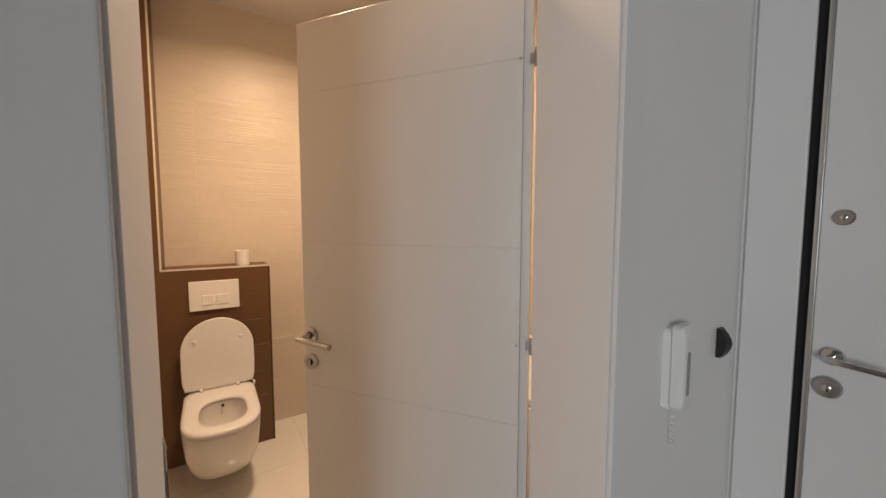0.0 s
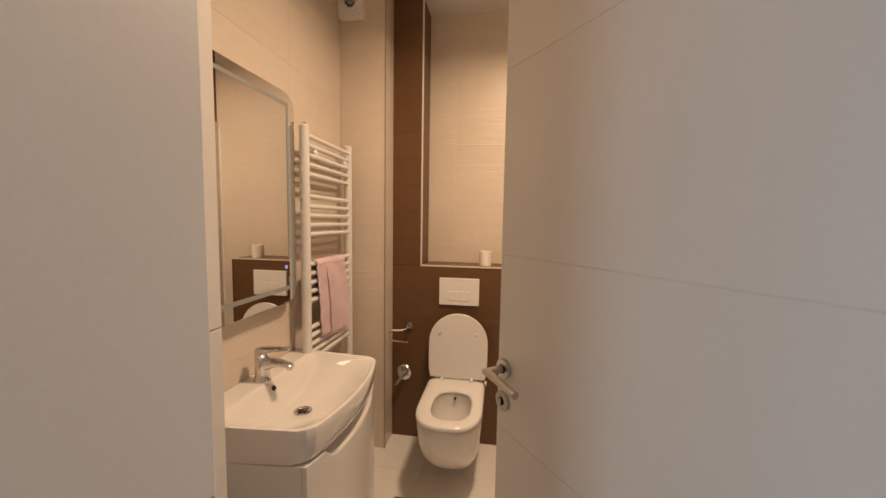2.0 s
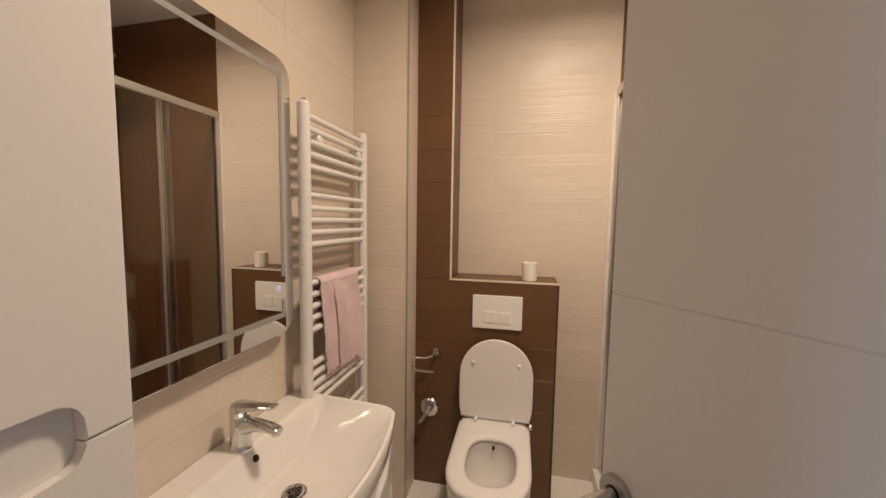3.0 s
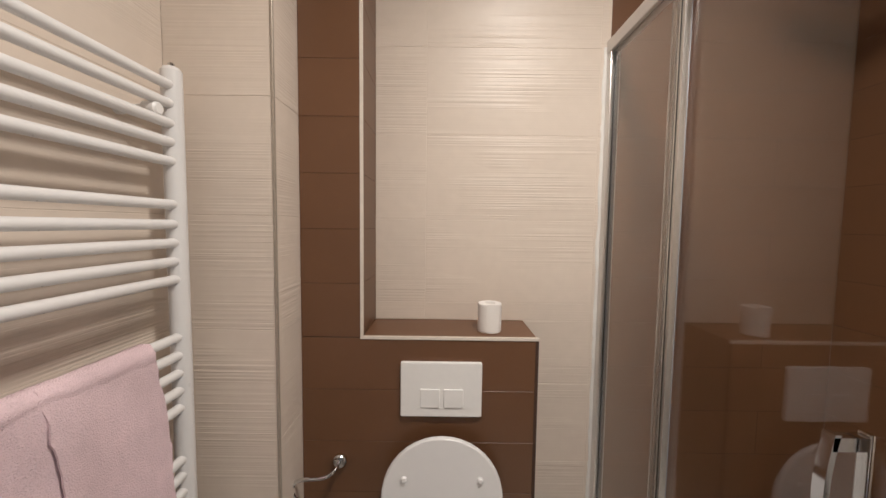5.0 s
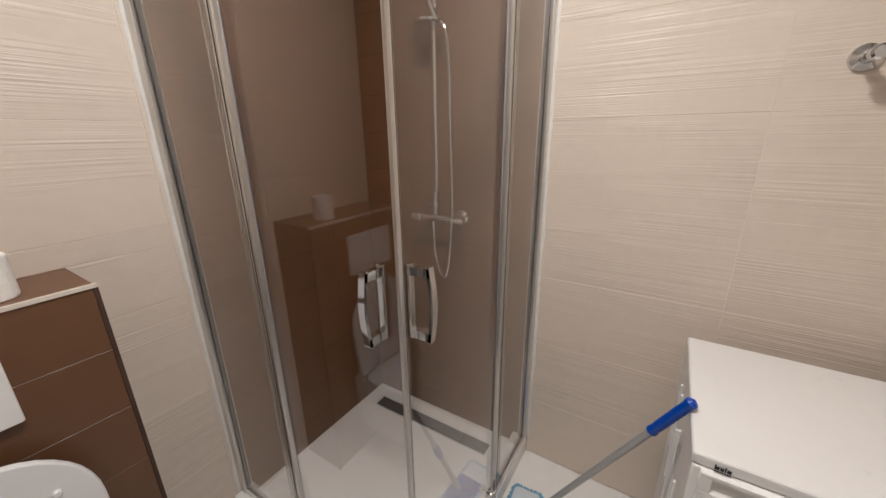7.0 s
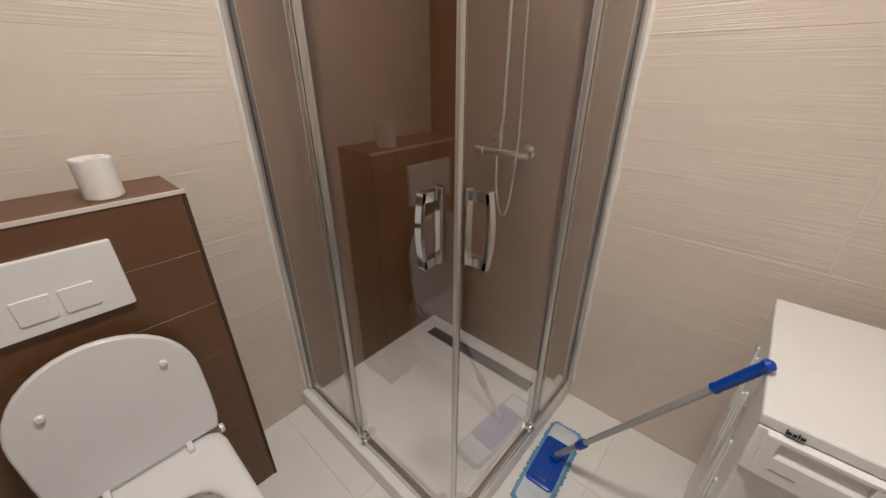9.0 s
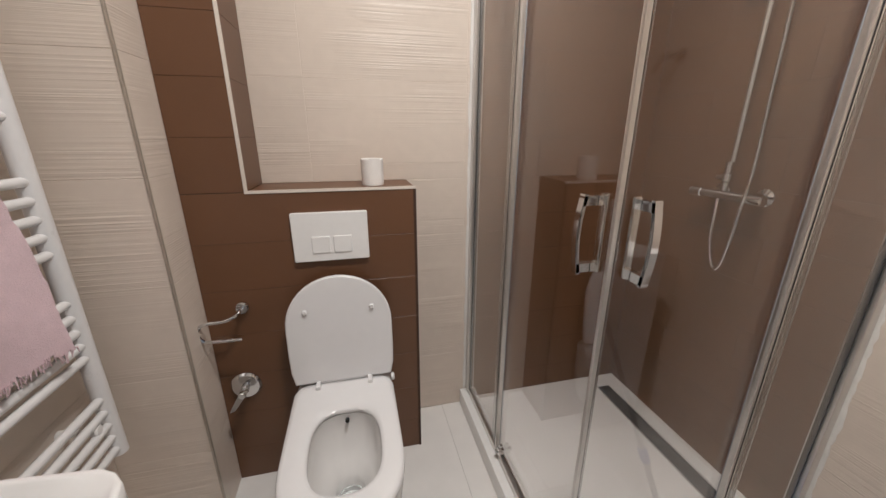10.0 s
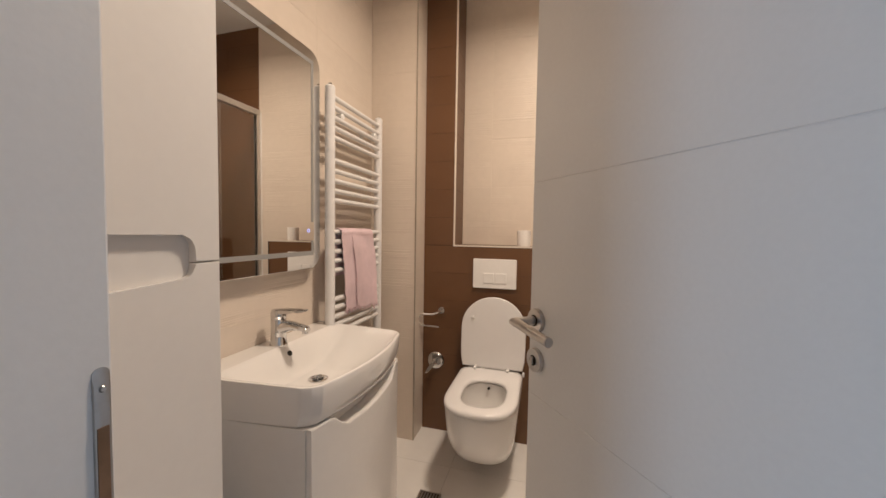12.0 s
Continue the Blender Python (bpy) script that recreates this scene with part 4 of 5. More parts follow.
# rails
part("top_rail_side", boxed(GX - 0.022, GX + 0.022, GY2 - 0.022, YN - 0.002, ST - 0.012, ST + 0.030, bevel=0.004), ALU_WHITE, enc, "pale aluminium top rail")
part("top_rail_front", boxed(GX + 0.0225, XE - 0.002, GY2 - 0.022, GY2 + 0.022, ST - 0.012, ST + 0.030, bevel=0.004), ALU_WHITE, enc, "pale aluminium top rail")
for nm, b in (("bottom_rail_side", (GX - 0.016, GX + 0.018, GY2 - 0.016, YN - 0.002, 0.0805, 0.094)), ("bottom_rail_front", (GX + 0.0185, XE - 0.002, GY2 - 0.016, GY2 + 0.018, 0.0805, 0.094))):
    part(nm, boxed(*b, bevel=0.003), ALU, enc)
    lip = (b[0], b[0] + 0.008, b[2] + 0.02, b[3], 0.0935, 0.106) if "side" in nm else (b[0], b[1], b[2], b[2] + 0.008, 0.0935, 0.106)
    part("rail_lip", boxed(*lip, bevel=0.002), ALU, enc)
# wall profiles
w1 = part("wall_profile_side", boxed(GX - 0.020, GX + 0.018, YN - 0.034, YN - 0.002, 0.095, ST - 0.0125, bevel=0.003), ALU, enc)
part("gasket", boxed(GX - 0.004, GX + 0.010, YN - 0.042, YN - 0.0345, 0.1, ST - 0.02), RUBBER, w1, "black gasket")
w2 = part("wall_profile_front", boxed(XE - 0.034, XE - 0.002, GY2 - 0.020, GY2 + 0.018, 0.095, ST - 0.0125, bevel=0.003), ALU, enc)
part("gasket", boxed(XE - 0.042, XE - 0.0345, GY2 - 0.004, GY2 + 0.010, 0.1, ST - 0.02), RUBBER, w2, "black gasket")
# fixed panes and sliding doors; the doors run inside of the fixed panes
MIDY, MIDX = 2.358, 1.262
part("fixed_pane_side", boxed(GX - 0.009, GX - 0.003, MIDY - 0.006, YN - 0.03, 0.095, ST - 0.012), GLASS, enc, "clear fixed glass pane", shadow=False)
part("fixed_pane_front", boxed(MIDX - 0.006, XE - 0.03, GY2 - 0.009, GY2 - 0.003, 0.095, ST - 0.012), GLASS, enc, "clear fixed glass pane", shadow=False)
d1 = part("sliding_door_side", boxed(GX + 0.006, GX + 0.012, GY2 + 0.004, MIDY + 0.055, 0.108, ST - 0.014), GLASS, enc, "clear sliding glass door", shadow=False)
d2 = part("sliding_door_front", boxed(GX + 0.004, MIDX + 0.055, GY2 + 0.006, GY2 + 0.012, 0.108, ST - 0.014), GLASS, enc, "clear sliding glass door", shadow=False)
m1 = part("pane_edge_side", boxed(GX - 0.014, GX + 0.002, MIDY - 0.016, MIDY + 0.004, 0.095, ST - 0.0125, bevel=0.002), ALU, enc)
part("gasket_line", boxed(GX - 0.0152, GX - 0.0138, MIDY - 0.0065, MIDY - 0.0035, 0.11, ST - 0.02), RUBBER, m1, "black gasket line")
part("seal_strip", boxed(GX + 0.0025, GX + 0.0055, MIDY - 0.014, MIDY - 0.002, 0.11, ST - 0.02), GREY, m1)
part("door_edge_profile", boxed(GX + 0.0035, GX + 0.0175, MIDY + 0.034, MIDY + 0.058, 0.108, ST - 0.014, bevel=0.002), SEAL, d1, "clear edge seal")
m2 = part("pane_edge_front", boxed(MIDX - 0.016, MIDX + 0.004, GY2 - 0.014, GY2 + 0.002, 0.095, ST - 0.0125, bevel=0.002), ALU, enc)
part("gasket_line", boxed(MIDX - 0.0065, MIDX - 0.0035, GY2 - 0.0152, GY2 - 0.0138, 0.11, ST - 0.02), RUBBER, m2, "black gasket line")
part("seal_strip", boxed(MIDX - 0.014, MIDX - 0.002, GY2 + 0.0025, GY2 + 0.0055, 0.11, ST - 0.02), GREY, m2)
part("door_edge_profile", boxed(MIDX + 0.034, MIDX + 0.058, GY2 + 0.0035, GY2 + 0.0175, 0.108, ST - 0.014, bevel=0.002), SEAL, d2, "clear edge seal")
part("magnet_seal", boxed(GX - 0.002, GX + 0.010, GY2 + 0.003, GY2 + 0.013, 0.108, ST - 0.014, bevel=0.002), ALU, d1, "pale corner magnet seal")
part("magnet_seal", boxed(GX + 0.0105, GX + 0.022, GY2 + 0.0125, GY2 + 0.019, 0.108, ST - 0.014, bevel=0.002), SEAL, d2, "clear corner magnet seal")


def bead(at, along, out, seed):
    """An uneven smear of silicone up the joint between profile and tiles."""
    rings = []
    for i in range(181):
        z = 0.082 + (ST - 0.07) * i / 180
        wide = 0.007 + 0.006 * (0.5 + noise.noise((z * 9, seed, 0))) + 0.003 * noise.noise((z * 40, seed, 3))
        deep = 0.0022 + 0.0012 * noise.noise((z * 25, seed, 7))
        rings.append([Vector(at) + Vector(along) * u * wide + Vector(out) * v * deep + Vector((0, 0, z)) for u, v in ((-0.4, 0), (-0.25, 1), (0.3, 1.2), (0.8, 0.8), (1, 0))])
    return loft(bmesh.new(), rings)


part("silicone_bead", bead((GX - 0.021, YN - 0.0002, 0), (-1, 0, 0), (0, -1, 0), 2), SILICONE, enc, "uneven white silicone joint")
part("silicone_bead", bead((XE - 0.0002, GY2 - 0.021, 0), (0, -1, 0), (-1, 0, 0), 5), SILICONE, enc, "uneven white silicone joint")
# rollers at the foot of the doors
for px, py, d in ((GX - 0.004, MIDY - 0.045, d1), (GX - 0.004, GY2 + 0.070, d1), (MIDX - 0.045, GY2 - 0.004, d2), (GX + 0.070, GY2 - 0.004, d2)):
    along = d is d1
    bx = (px - 0.016, px + 0.010, py - 0.012, py + 0.012) if along else (px - 0.012, px + 0.012, py - 0.016, py + 0.010)
    rl = part("roller_block", boxed(*bx, 0.108, 0.132, bevel=0.004), CHROME, d, "chrome sliding roller")
    part("roller_cap", lathe(bmesh.new(), [(0.009, 0), (0.009, 0.006), (0.006, 0.008)], aim((bx[0], py, 0.121), (-1, 0, 0)) if along else aim((px, bx[2], 0.121), (0, -1, 0)), 14), CHROME, rl)
    part("roller_arm", boxed(bx[0] + 0.006, bx[1] - 0.006, bx[2] + 0.006, bx[3] - 0.006, 0.131, 0.148, bevel=0.002), CHROME, rl)
# handles
def pull(y_side):
    bm = bmesh.new()
    z0, z1 = 1.005, 1.182
    n = 14
    rings = []
    for i in range(n + 1):
        t = i / n
        z = z0 + (z1 - z0) * t
        out = 0.026 + 0.010 * math.sin(math.pi * t)
        if y_side:
            c = Vector((GX + 0.006 - out, 1.952, z))
            sx, sy = Vector((0.0045, 0, 0)), Vector((0, 0.0085, 0))
        else:
            c = Vector((0.826, GY2 + 0.006 - out, z))
            sx, sy = Vector((0, 0.0045, 0)), Vector((0.0085, 0, 0))
        rings.append([c - sx - sy, c + sx - sy, c + sx + sy, c - sx + sy])
    loft(bm, rings)
    for z in (z0 + 0.004, z1 - 0.024):
        if y_side:
            box(bm, GX - 0.026, GX + 0.006, 1.9435, 1.9605, z, z + 0.020)
        else:
            box(bm, 0.8175, 0.8345, GY2 - 0.026, GY2 + 0.006, z, z + 0.020)
    return bm


for d, s in ((d1, True), (d2, False)):
    h = part("door_handle", pull(s), CHROME, d, "curved chrome pull handle")
    inner = boxed(GX + 0.028, GX + 0.036, 1.9435, 1.9605, 1.005, 1.182, bevel=0.002) if s else boxed(0.8175, 0.8345, GY2 + 0.028, GY2 + 0.036, 1.005, 1.182, bevel=0.002)
    for z in (1.009, 1.158):
        box(inner, *((GX + 0.012, GX + 0.029, 1.9435, 1.9605) if s else (0.8175, 0.8345, GY2 + 0.012, GY2 + 0.029)), z, z + 0.020)
    part("inner_handle", inner, CHROME, h)

# shower column
sc = thing("shower_column", "chrome shower column with mixer bar, hose and rain head", "shower", (XE, 2.285, 1.1))
PX, PY = 1.545, 2.300
mx = part("mixer_bar", lathe(bmesh.new(), [(0.012, 0), (0.0185, 0.003), (0.0185, 0.042), (0.0155, 0.046), (0.0155, 0.212), (0.0185, 0.216), (0.0185, 0.255), (0.012, 0.258)], aim((1.522, 2.154, 1.099), (0, 1, 0)), 22), CHROME, sc)
for y in (2.205, 2.355):
    part("wall_connector", lathe(bmesh.new(), [(0.030, 0), (0.030, 0.006), (0.016, 0.012), (0.014, 0.07)], aim((XE, y, 1.100), (-1, 0, 0)), 22), CHROME, mx)
part("diverter", lathe(bmesh.new(), [(0.012, 0), (0.012, 0.03), (0.017, 0.034), (0.017, 0.060), (0.012, 0.064), (0.012, 0.10)], pose(1.535, PY, 1.112), 20), CHROME, mx)
part("diverter_knob", lathe(bmesh.new(), [(0.010, 0), (0.010, 0.020), (0.008, 0.024)], aim((1.535, PY + 0.012, 1.158), (0, 1, 0)), 16), CHROME, mx)
part("riser_pipe", tube(bmesh.new(), smooth_path([(PX, PY, 1.20), (PX, PY, 1.5), (PX, PY, 2.1), (PX, PY, 2.32), (PX - 0.02, PY, 2.385), (PX - 0.08, PY, 2.415), (PX - 0.34, PY, 2.425), (PX - 0.395, PY, 2.405), (PX - 0.405, PY, 2.365)], 6), 0.010, 14), CHROME, sc)
rh = part("rain_head", lathe(bmesh.new(), [(0.02, 0.030), (0.025, 0.022), (0.10, 0.012), (0.112, 0.006), (0.112, 0.0), (0.105, -0.003)], pose(PX - 0.405, PY, 2.335), 36), CHROME, sc, "round chrome rain shower head")
part("nozzle_plate", lathe(bmesh.new(), [(0.103, 0), (0.103, -0.002)], pose(PX - 0.405, PY, 2.3315), 36), GREY, rh)
for z in (2.035,):
    br = part("wall_bracket", lathe(bmesh.new(), [(0.018, 0), (0.018, 0.006), (0.009, 0.010), (0.009, 0.055)], aim((XE, PY, z), (-1, 0, 0)), 18), CHROME, sc)
    part("bracket_collar", lathe(bmesh.new(), [(0.015, 0), (0.015, 0.03)], pose(PX, PY, z - 0.015), 18), CHROME, br)
sl = part("slider", lathe(bmesh.new(), [(0.016, 0), (0.018, 0.004), (0.018, 0.036), (0.016, 0.04)], pose(PX, PY, 1.885), 18), CHROME, sc)
hd = part("hand_shower", tube(bmesh.new(), smooth_path([(PX - 0.030, PY - 0.030, 1.835), (PX - 0.036, PY - 0.016, 1.875), (PX - 0.048, PY - 0.006, 1.912), (PX - 0.060, PY + 0.002, 1.932)], 4), [0.0085 + 0.0003 * i for i in range(13)], 12), CHROME, sc, "chrome hand shower")
part("spray_head", lathe(bmesh.new(), [(0.016, 0.020), (0.036, 0.014), (0.041, 0.006), (0.041, -0.006), (0.038, -0.010)], aim((PX - 0.066, PY + 0.010, 1.932), (-0.24, -0.15, 0.95)), 26), PLASTIC, hd, "pale spray head")
sd = part("soap_shelf", lathe(bmesh.new(), [(0.045, 0), (0.055, 0.004), (0.057, 0.012), (0.053, 0.012), (0.050, 0.006)], pose(PX - 0.035, PY, 1.828), 28, cap1=False), CHROME, sc, "small chrome soap dish")
part("hose", tube(bmesh.new(), smooth_path([(PX - 0.032, PY - 0.040, 1.845), (PX - 0.030, PY - 0.070, 1.80), (PX - 0.025, PY - 0.080, 1.70), (PX - 0.020, PY - 0.082, 1.45), (PX - 0.020, PY - 0.088, 1.20), (PX - 0.045, PY - 0.098, 1.08), (PX - 0.040, PY - 0.085, 0.95), (PX - 0.030, PY - 0.066, 0.865), (PX - 0.025, PY - 0.045, 0.838), (PX - 0.022, PY - 0.022, 0.862), (PX - 0.020, PY + 0.002, 0.95), (PX - 0.018, PY + 0.008, 1.05), (PX - 0.017, PY + 0.010, 1.09)], 8), 0.0062, 10), CHROME, sc, "chrome shower hose")

# ---- washing machine, mop, valve ----
WX0, WX1, WY0, WY1, WT = 0.978, 1.472, 0.742, 1.340, 0.842
wm = thing("washing_machine", "white front-loading washing machine by the tiled wall", "washing machine", (1.22, 1.03, 0))
part("body", boxed(WX0 + 0.006, WX1, WY0 + 0.003, WY1 - 0.003, 0.02, WT - 0.028, bevel=0.008, seg=2), ENAMEL, wm)
part("top", boxed(WX0 + 0.002, WX1, WY0, WY1, WT - 0.0275, WT, bevel=0.007, seg=3), ENAMEL, wm)
part("control_panel", boxed(WX0, WX0 + 0.010, WY0 + 0.003, WY1 - 0.003, 0.700, WT - 0.0285, bevel=0.004), PLASTIC, wm)
bm = bmesh.new()
for y0, y1, z0, z1 in ((1.165, 1.322, 0.803, 0.8125), (1.165, 1.322, 0.712, 0.768), (1.165, 1.186, 0.7685, 0.8025), (1.302, 1.322, 0.7685, 0.8025)):
    box(bm, WX0 - 0.012, WX0 + 0.002, y0, y1, z0, z1, bevel=0.0015)
dw = part("detergent_drawer", bm, PLASTIC, wm, "drawer front with a recessed grip")
part("grip_lip", loft(bmesh.new(), [[Vector((x, y, z)) for x, z in ((WX0 - 0.0115, 0.7685), (WX0 - 0.0005, 0.7685), (WX0 - 0.0005, 0.783), (WX0 - 0.003, 0.779))] for y in (1.1865, 1.3015)]), PLASTIC, dw)
for y0, y1, z0, z1 in ((1.300, 1.3022, 0.8215, 0.8320), (1.2945, 1.300, 0.8215, 0.8280), (1.2875, 1.2930, 0.8215, 0.8280), (1.2840, 1.2862, 0.8215, 0.8320), (1.2760, 1.2825, 0.8215, 0.8280), (1.2760, 1.3022, 0.8170, 0.8184)):
    part("badge_mark", boxed(WX0 - 0.0010, WX0 + 0.0004, y0, y1, z0, z1), BLACK, wm, "dark maker's badge")
part("drawer_mark", boxed(WX0 - 0.0128, WX0 - 0.0119, 1.262, 1.300, 0.738, 0.7405), GREY, dw)
part("logo_dot", lathe(bmesh.new(), [(0.008, 0), (0.008, 0.0008)], aim((WX0 - 0.012, 1.190, 0.746), (-1, 0, 0)), 16), GREY, dw)
dm = part("door_ring", lathe(bmesh.new(), [(0.185, 0), (0.185, 0.020), (0.172, 0.032), (0.150, 0.034), (0.140, 0.020)], aim((WX0 + 0.005, 1.03, 0.455), (-1, 0, 0)), 44, cap1=False), BLACK, wm, "black ring of the porthole door")
part("door_glass", lathe(bmesh.new(), [(0.141, 0.012), (0.12, 0.004), (0.06, -0.010), (0.01, -0.014)], aim((WX0 - 0.008, 1.03, 0.455), (-1, 0, 0)), 44), GREY, dm, "dark porthole glass")
part("program_dial", lathe(bmesh.new(), [(0.030, 0), (0.029, 0.012), (0.024, 0.016)], aim((WX0, 1.03, 0.765), (-1, 0, 0)), 28), PLASTIC, wm)
for i, (x, z0, z1) in enumerate(((1.06, 0.20, 0.55), (1.11, 0.28, 0.63), (1.16, 0.20, 0.70), (1.21, 0.30, 0.70), (1.26, 0.38, 0.66), (1.31, 0.45, 0.74), (1.36, 0.52, 0.74))):
    part("pressed_rib", loft(bmesh.new(), [[Vector((x + 0.006 * math.cos(a), WY1 - 0.004 + 0.006 * max(0, math.sin(a)), z)) for a in (math.pi * k / 6 for k in range(7))] for z in (z0, z1)]), ENAMEL, wm)
for x in (WX0 + 0.05, WX1 - 0.05):
    for y in (WY0 + 0.05, WY1 - 0.05):
        part("foot", lathe(bmesh.new(), [(0.02, 0), (0.02, 0.012), (0.012, 0.021)], pose(x, y, 0), 14), BLACK, wm)

mop = thing("mop", "blue flat mop with a grey pole leaning on the washing machine", "mop", (1.2, 1.755, 0), 4)
part("pad", plate(bmesh.new(), rounded(0.385, 0.108, 0.02), 0.014, pose(1.205, 1.756, 0.0, 0, 0, 4), 0.005), MICRO, mop)
bm = bmesh.new()
rnd = random.Random(5)
M4 = pose(1.205, 1.756, 0.0, 0, 0, 4)
ol = rounded(0.392, 0.115, 0.022, 8)
for (x0, y0), (x1, y1) in zip(ol, ol[1:] + ol[:1]):
    steps = max(1, int(math.hypot(x1 - x0, y1 - y0) / 0.006))
    for i in range(steps):
        t = (i + rnd.random() * 0.6) / steps
        x, y = x0 + (x1 - x0) * t, y0 + (y1 - y0) * t
        l = math.hypot(x, y * 2.5)
        o = Vector((x / l, y * 2.5 / l, 0)) * rnd.uniform(0.006, 0.016)
        p = Vector((x, y, 0.009))
        tube(bm, [M4 @ (p - o * 0.5), M4 @ (p + o * 0.5 + Vector((0, 0, 0.001))), M4 @ (p + o - Vector((0, 0, 0.006)))], 0.0033, 5)
part("fringe", bm, MICRO_BLUE, mop, "pale blue fringe of the mop pad")
pl = part("head_plate", plate(bmesh.new(), rounded(0.218, 0.104, 0.014), 0.012, pose(1.205, 1.756, 0.0135, 0, 0, 4), 0.004), BLUE, mop, "blue plastic mop plate")
part("clip", plate(bmesh.new(), rounded(0.07, 0.05, 0.008), 0.008, pose(1.150, 1.753, 0.0252, 0, 0, 4), 0.002), BLUE, pl)
B0, P1 = Vector((1.232, 1.744, 0.044)), Vector((1.108, 1.338, 0.868))
way = (P1 - B0).normalized()
for dx, w in ((-0.004, 0.010), (0.010, 0.006), (0.022, 0.009)):
    part("print_bar", boxed(1.262 + dx * 0.9, 1.262 + dx * 0.9 + 0.004, 1.765, 1.765 + w + 0.006, 0.0255, 0.0261), BLACK, pl)
# thin black bar on the clip, standing for the shade in its slot
part("slot", boxed(1.122, 1.126, 1.735, 1.778, 0.0333, 0.0340), BLACK, pl)
part("joint", box(bmesh.new(), 1.210, 1.252, 1.728, 1.762, 0.025, 0.052, bevel=0.006), BLUE, pl)
pole = part("pole", tube(bmesh.new(), [B0, B0 + way * 0.30, B0 + way * 0.80], 0.0095, 14), POLE, mop, "grey telescopic pole")
part("lower_pole", tube(bmesh.new(), [B0 + way * 0.005, B0 + way * 0.19], 0.0108, 14), POLE, pole)
part("collar", tube(bmesh.new(), [B0 + way * 0.165, B0 + way * 0.17, B0 + way * 0.21, B0 + way * 0.215], [0.013, 0.0155, 0.0155, 0.0135], 16), BLUE, pole, "blue locking collar")
L = (P1 - B0).length
part("grip", tube(bmesh.new(), [B0 + way * (L - 0.150 + 0.150 * i / 24) for i in range(25)], [0.0120 + (0.0010 if i % 2 and 3 < i < 18 else 0) + (0.0015 if i in (0, 1, 22, 23) else 0) - (0.006 if i == 24 else 0) for i in range(25)], 16), BLUE, mop, "ribbed blue grip")

wv = thing("washer_tap", "chrome washing machine tap on the tiled wall", "tap", (XE, 1.105, 1.60))
part("rose", lathe(bmesh.new(), [(0.032, 0), (0.030, 0.008), (0.016, 0.013)], aim((XE, 1.105, 1.603), (-1, 0, 0)), 24), CHROME, wv)
part("tap_body", tube(bmesh.new(), smooth_path([(XE - 0.008, 1.105, 1.603), (XE - 0.05, 1.105, 1.603), (XE - 0.065, 1.09, 1.60), (XE - 0.068, 1.06, 1.585), (XE - 0.068, 1.035, 1.55)], 4), 0.012, 14), CHROME, wv)
part("tap_handle", lathe(bmesh.new(), [(0.013, 0), (0.017, 0.004), (0.017, 0.018), (0.012, 0.022)], aim((XE - 0.066, 1.105, 1.603), (-1, 0, 0)), 18), CHROME, wv)

ho = thing("washer_hose", "grey ribbed drain hose from the washing machine to the wall", "hose", (1.53, 0.90, 0.80))
path = smooth_path([(1.486, 0.875, 0.68), (1.505, 0.870, 0.78), (1.532, 0.860, 0.84), (1.562, 0.850, 0.87), (XE - 0.004, 0.845, 0.885)], 14)
part("hose_tube", tube(bmesh.new(), path, [0.0135 + 0.0018 * (i % 2) for i in range(len(path))], 12), GREY, ho)
part("wall_rose", lathe(bmesh.new(), [(0.030, 0), (0.030, 0.004), (0.020, 0.010)], aim((XE, 0.845, 0.887), (-1, 0, 0)), 22), CHROME, ho)

# floor drain
fd = thing("floor_drain", "small square steel floor drain", "drain", (-0.022, 1.962, 0))
part("frame", boxed(-0.074, 0.030, 1.910, 2.014, -0.001, 0.0025, bevel=0.001, seg=1), STEEL, fd)
gr = part("grate", boxed(-0.064, 0.020, 1.920, 2.004, 0.0026, 0.0036), DRAIN, fd)
for i in range(6):
    part("grate_bar", boxed(-0.060 + 0.0135 * i, -0.053 + 0.0135 * i, 1.924, 2.000, 0.0036, 0.0048), STEEL, gr)

# ---- tiles ----
cache = {}


def tile_mesh(w, h, mat, thick=0.008, soft=0.0006):
    key = (round(w, 3), round(h, 3), mat.name)
    if key not in cache:
        a, b = w / 2, h / 2
        v = [(-a, -b, -thick), (a, -b, -thick), (a, b, -thick), (-a, b, -thick), (-a, -b, -soft), (a, -b, -soft), (a, b, -soft), (-a, b, -soft), (soft - a, soft - b, 0), (a - soft, soft - b, 0), (a - soft, b - soft, 0), (soft - a, b - soft, 0)]
        f = [(8, 9, 10, 11)] + [(i, (i + 1) % 4, 4 + (i + 1) % 4, 4 + i) for i in range(4)] + [(4 + i, 4 + (i + 1) % 4, 8 + (i + 1) % 4, 8 + i) for i in range(4)]
        me = bpy.data.meshes.new("tile")
        me.from_pydata(v, [], f)
        me.materials.append(mat)
        cache[key] = me
    return cache[key]


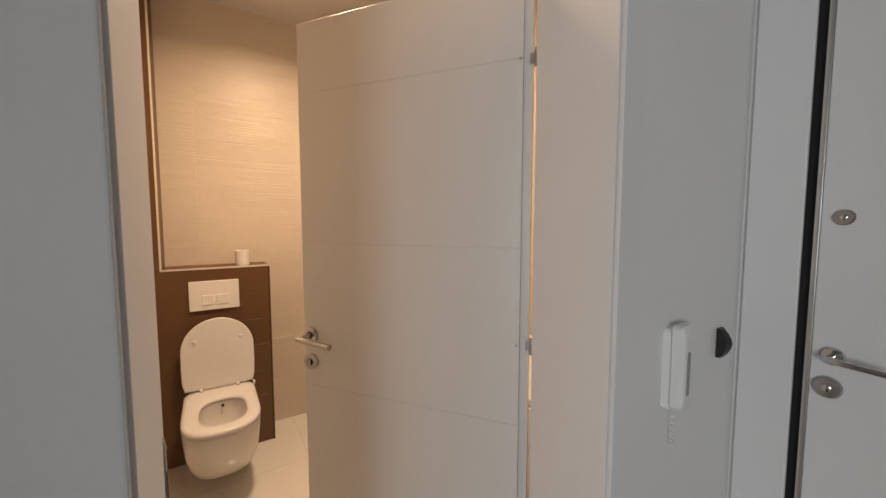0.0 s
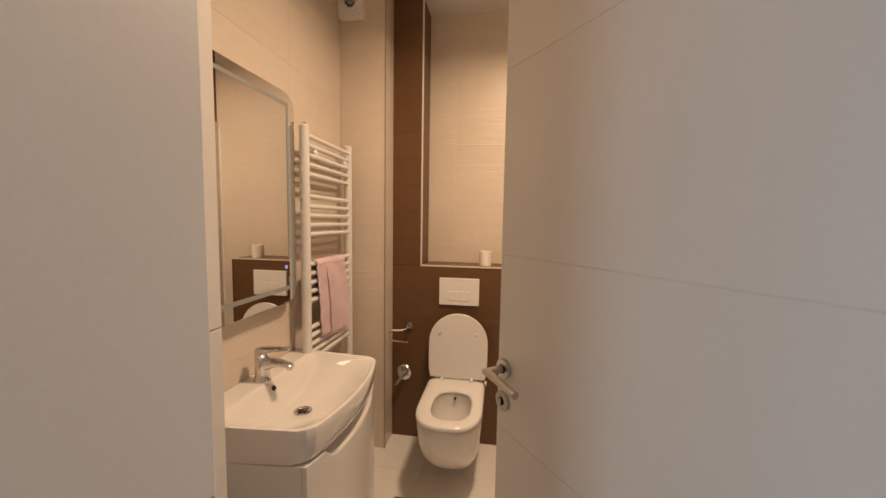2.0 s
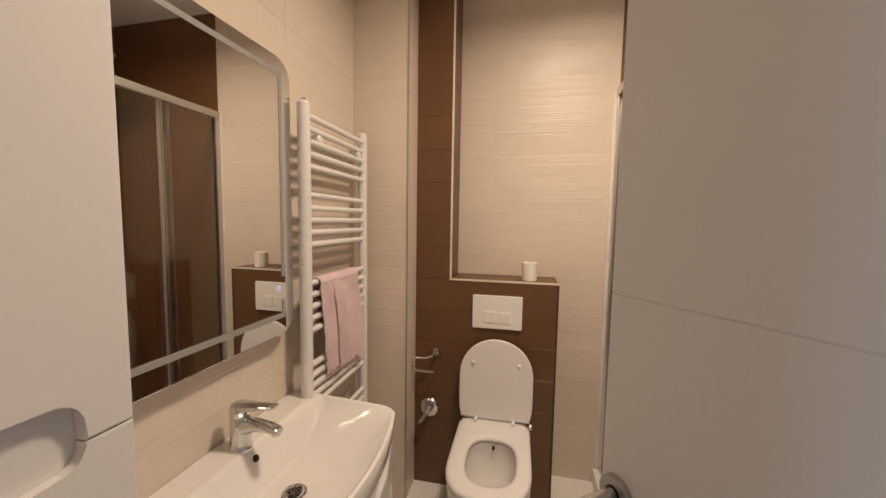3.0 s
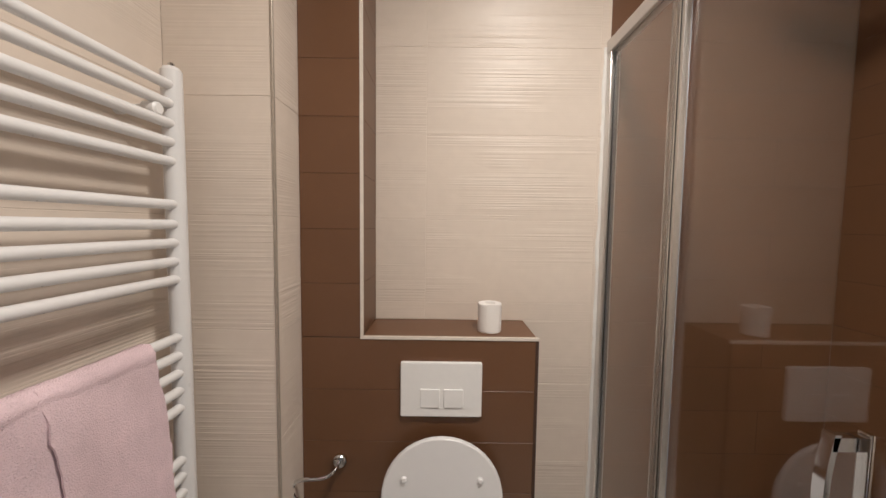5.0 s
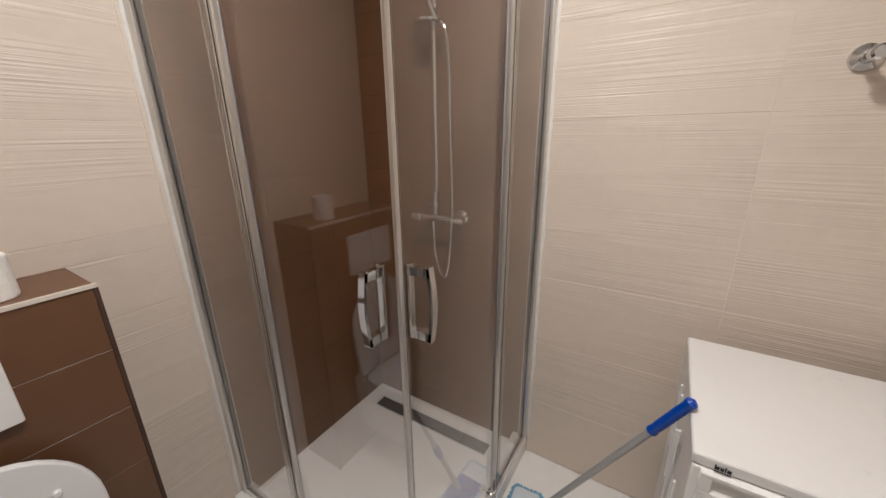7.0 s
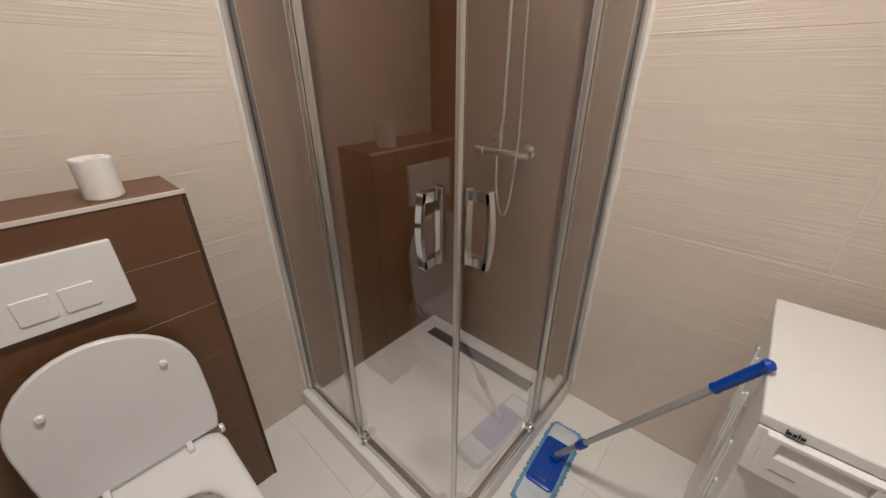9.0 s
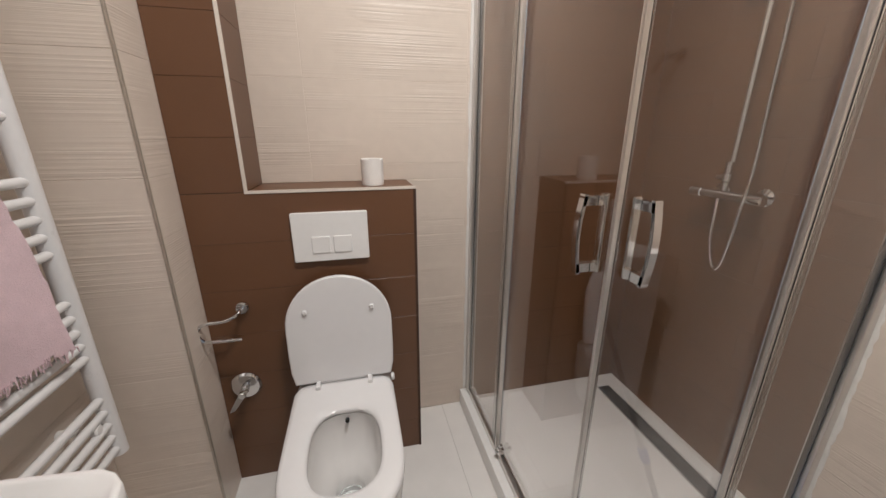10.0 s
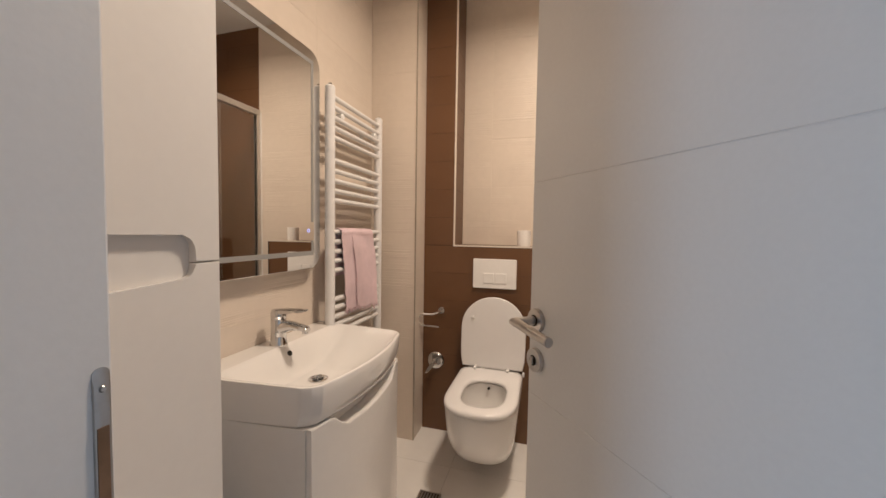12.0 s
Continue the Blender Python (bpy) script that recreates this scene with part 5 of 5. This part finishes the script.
def lay(wall, m, u, v, tw, th, u0, v0, mat, bond=0.0, gap=0.0011):
    """Tiles over the rectangle u by v of the plane m (local x, y; z outwards), clipped to it."""
    row = math.floor((v[0] - v0) / th + 1e-6)
    while v0 + row * th < v[1] - 1e-4:
        lo, hi = max(v[0], v0 + row * th), min(v[1], v0 + (row + 1) * th)
        start = u0 + (bond * tw if row % 2 else 0)
        col = math.floor((u[0] - start) / tw + 1e-6)
        while start + col * tw < u[1] - 1e-4:
            le, ri = max(u[0], start + col * tw), min(u[1], start + (col + 1) * tw)
            if ri - le > 0.012 and hi - lo > 0.008:
                ob = new("tile", tile_mesh(ri - le - gap, hi - lo - gap, mat))
                ob.parent = wall
                ob.matrix_basis = m @ Matrix.Translation(((le + ri) / 2, (lo + hi) / 2, 0))
            col += 1
        row += 1


def plane(x, y, right, up, out):
    return Matrix(((right[0], up[0], out[0], x), (right[1], up[1], out[1], y), (right[2], up[2], out[2], 0), (0, 0, 0, 1)))


UP = (0, 0, 1)
EAST = plane(XE, 0, (0, 1, 0), UP, (-1, 0, 0))
WEST = plane(XW, 0, (0, 1, 0), UP, (1, 0, 0))
BT, BV = 0.2975, 0.0
lay(wall_east, EAST, (YS, SH_Y), (0, CEIL), 0.60, BT, 1.252 - 0.6, BV, BEIGE)
lay(wall_east, EAST, (SH_Y, YN), (0.0, CEIL), 0.60, 0.164, SH_Y, 0.142 - 0.164, BROWN, 0.5)
lay(wall_west, WEST, (YS, COL_Y), (0, CEIL), 0.60, BT, 1.86 - 1.2, BV, BEIGE)
NORTH = plane(0, YN, (1, 0, 0), UP, (0, -1, 0))
lay(wall_north, NORTH, (BOX_R, SH_X), (0, LEDGE), 0.60, BT, 0.12 - 0.6, BV, BEIGE)
lay(wall_north, NORTH, (REC, SH_X), (LEDGE, CEIL), 0.60, BT, 0.12 - 0.6, BV, BEIGE)
lay(wall_north, NORTH, (SH_X, XE), (0, CEIL), 0.60, 0.164, SH_X, 0.142 - 0.164, BROWN, 0.5)
BOXF = plane(0, BOX_Y, (1, 0, 0), UP, (0, -1, 0))
lay(wall_box, BOXF, (BOX_L, BOX_R), (0, LEDGE - 0.003), 0.80, 0.164, -0.28, 0.142 - 0.164, BROWN)
lay(wall_box, BOXF, (BOX_L, REC - 0.004), (LEDGE - 0.003, CEIL), 0.80, 0.164, -0.28, 0.142 - 0.164, BROWN)
lay(wall_box, plane(REC, 0, (0, 1, 0), UP, (1, 0, 0)), (BOX_Y + 0.006, YN), (LEDGE, CEIL), 0.60, 0.164, BOX_Y, 0.142 - 0.164, BROWN)
lay(wall_box, plane(BOX_R, 0, (0, 1, 0), UP, (1, 0, 0)), (BOX_Y + 0.006, YN), (0, LEDGE - 0.006), 0.60, 0.164, BOX_Y, 0.142 - 0.164, BROWN)
lay(wall_box, Matrix.Translation((0, 0, LEDGE)), (REC, BOX_R), (BOX_Y + 0.006, YN), 0.80, 0.60, -0.28, BOX_Y, BROWN)
lay(wall_column, plane(0, COL_Y, (1, 0, 0), UP, (0, -1, 0)), (XW, BOX_L - 0.006), (0, CEIL), 0.60, BT, XW - 0.1, BV, BEIGE)
lay(wall_column, plane(BOX_L, 0, (0, 1, 0), UP, (1, 0, 0)), (COL_Y + 0.006, BOX_Y), (0, CEIL), 0.60, BT, COL_Y, BV, BEIGE)
lay(wall_south, plane(0, YS, (1, 0, 0), UP, (0, 1, 0)), (XW, DL - 0.085), (0, CEIL), 0.60, BT, XW, BV, BEIGE)
lay(wall_south, plane(0, YS, (1, 0, 0), UP, (0, 1, 0)), (DR + 0.085, XE), (0, CEIL), 0.60, BT, DR, BV, BEIGE)
lay(wall_south, plane(0, YS, (1, 0, 0), UP, (0, 1, 0)), (DL - 0.085, DR + 0.085), (DH + 0.085, CEIL), 0.60, BT, DL, BV, BEIGE)
lay(floor, Matrix(), (XW, XE), (YH, YN), 0.60, 0.60, 0.62 - 0.6, 2.21 - 0.6, FLOOR_TILE)
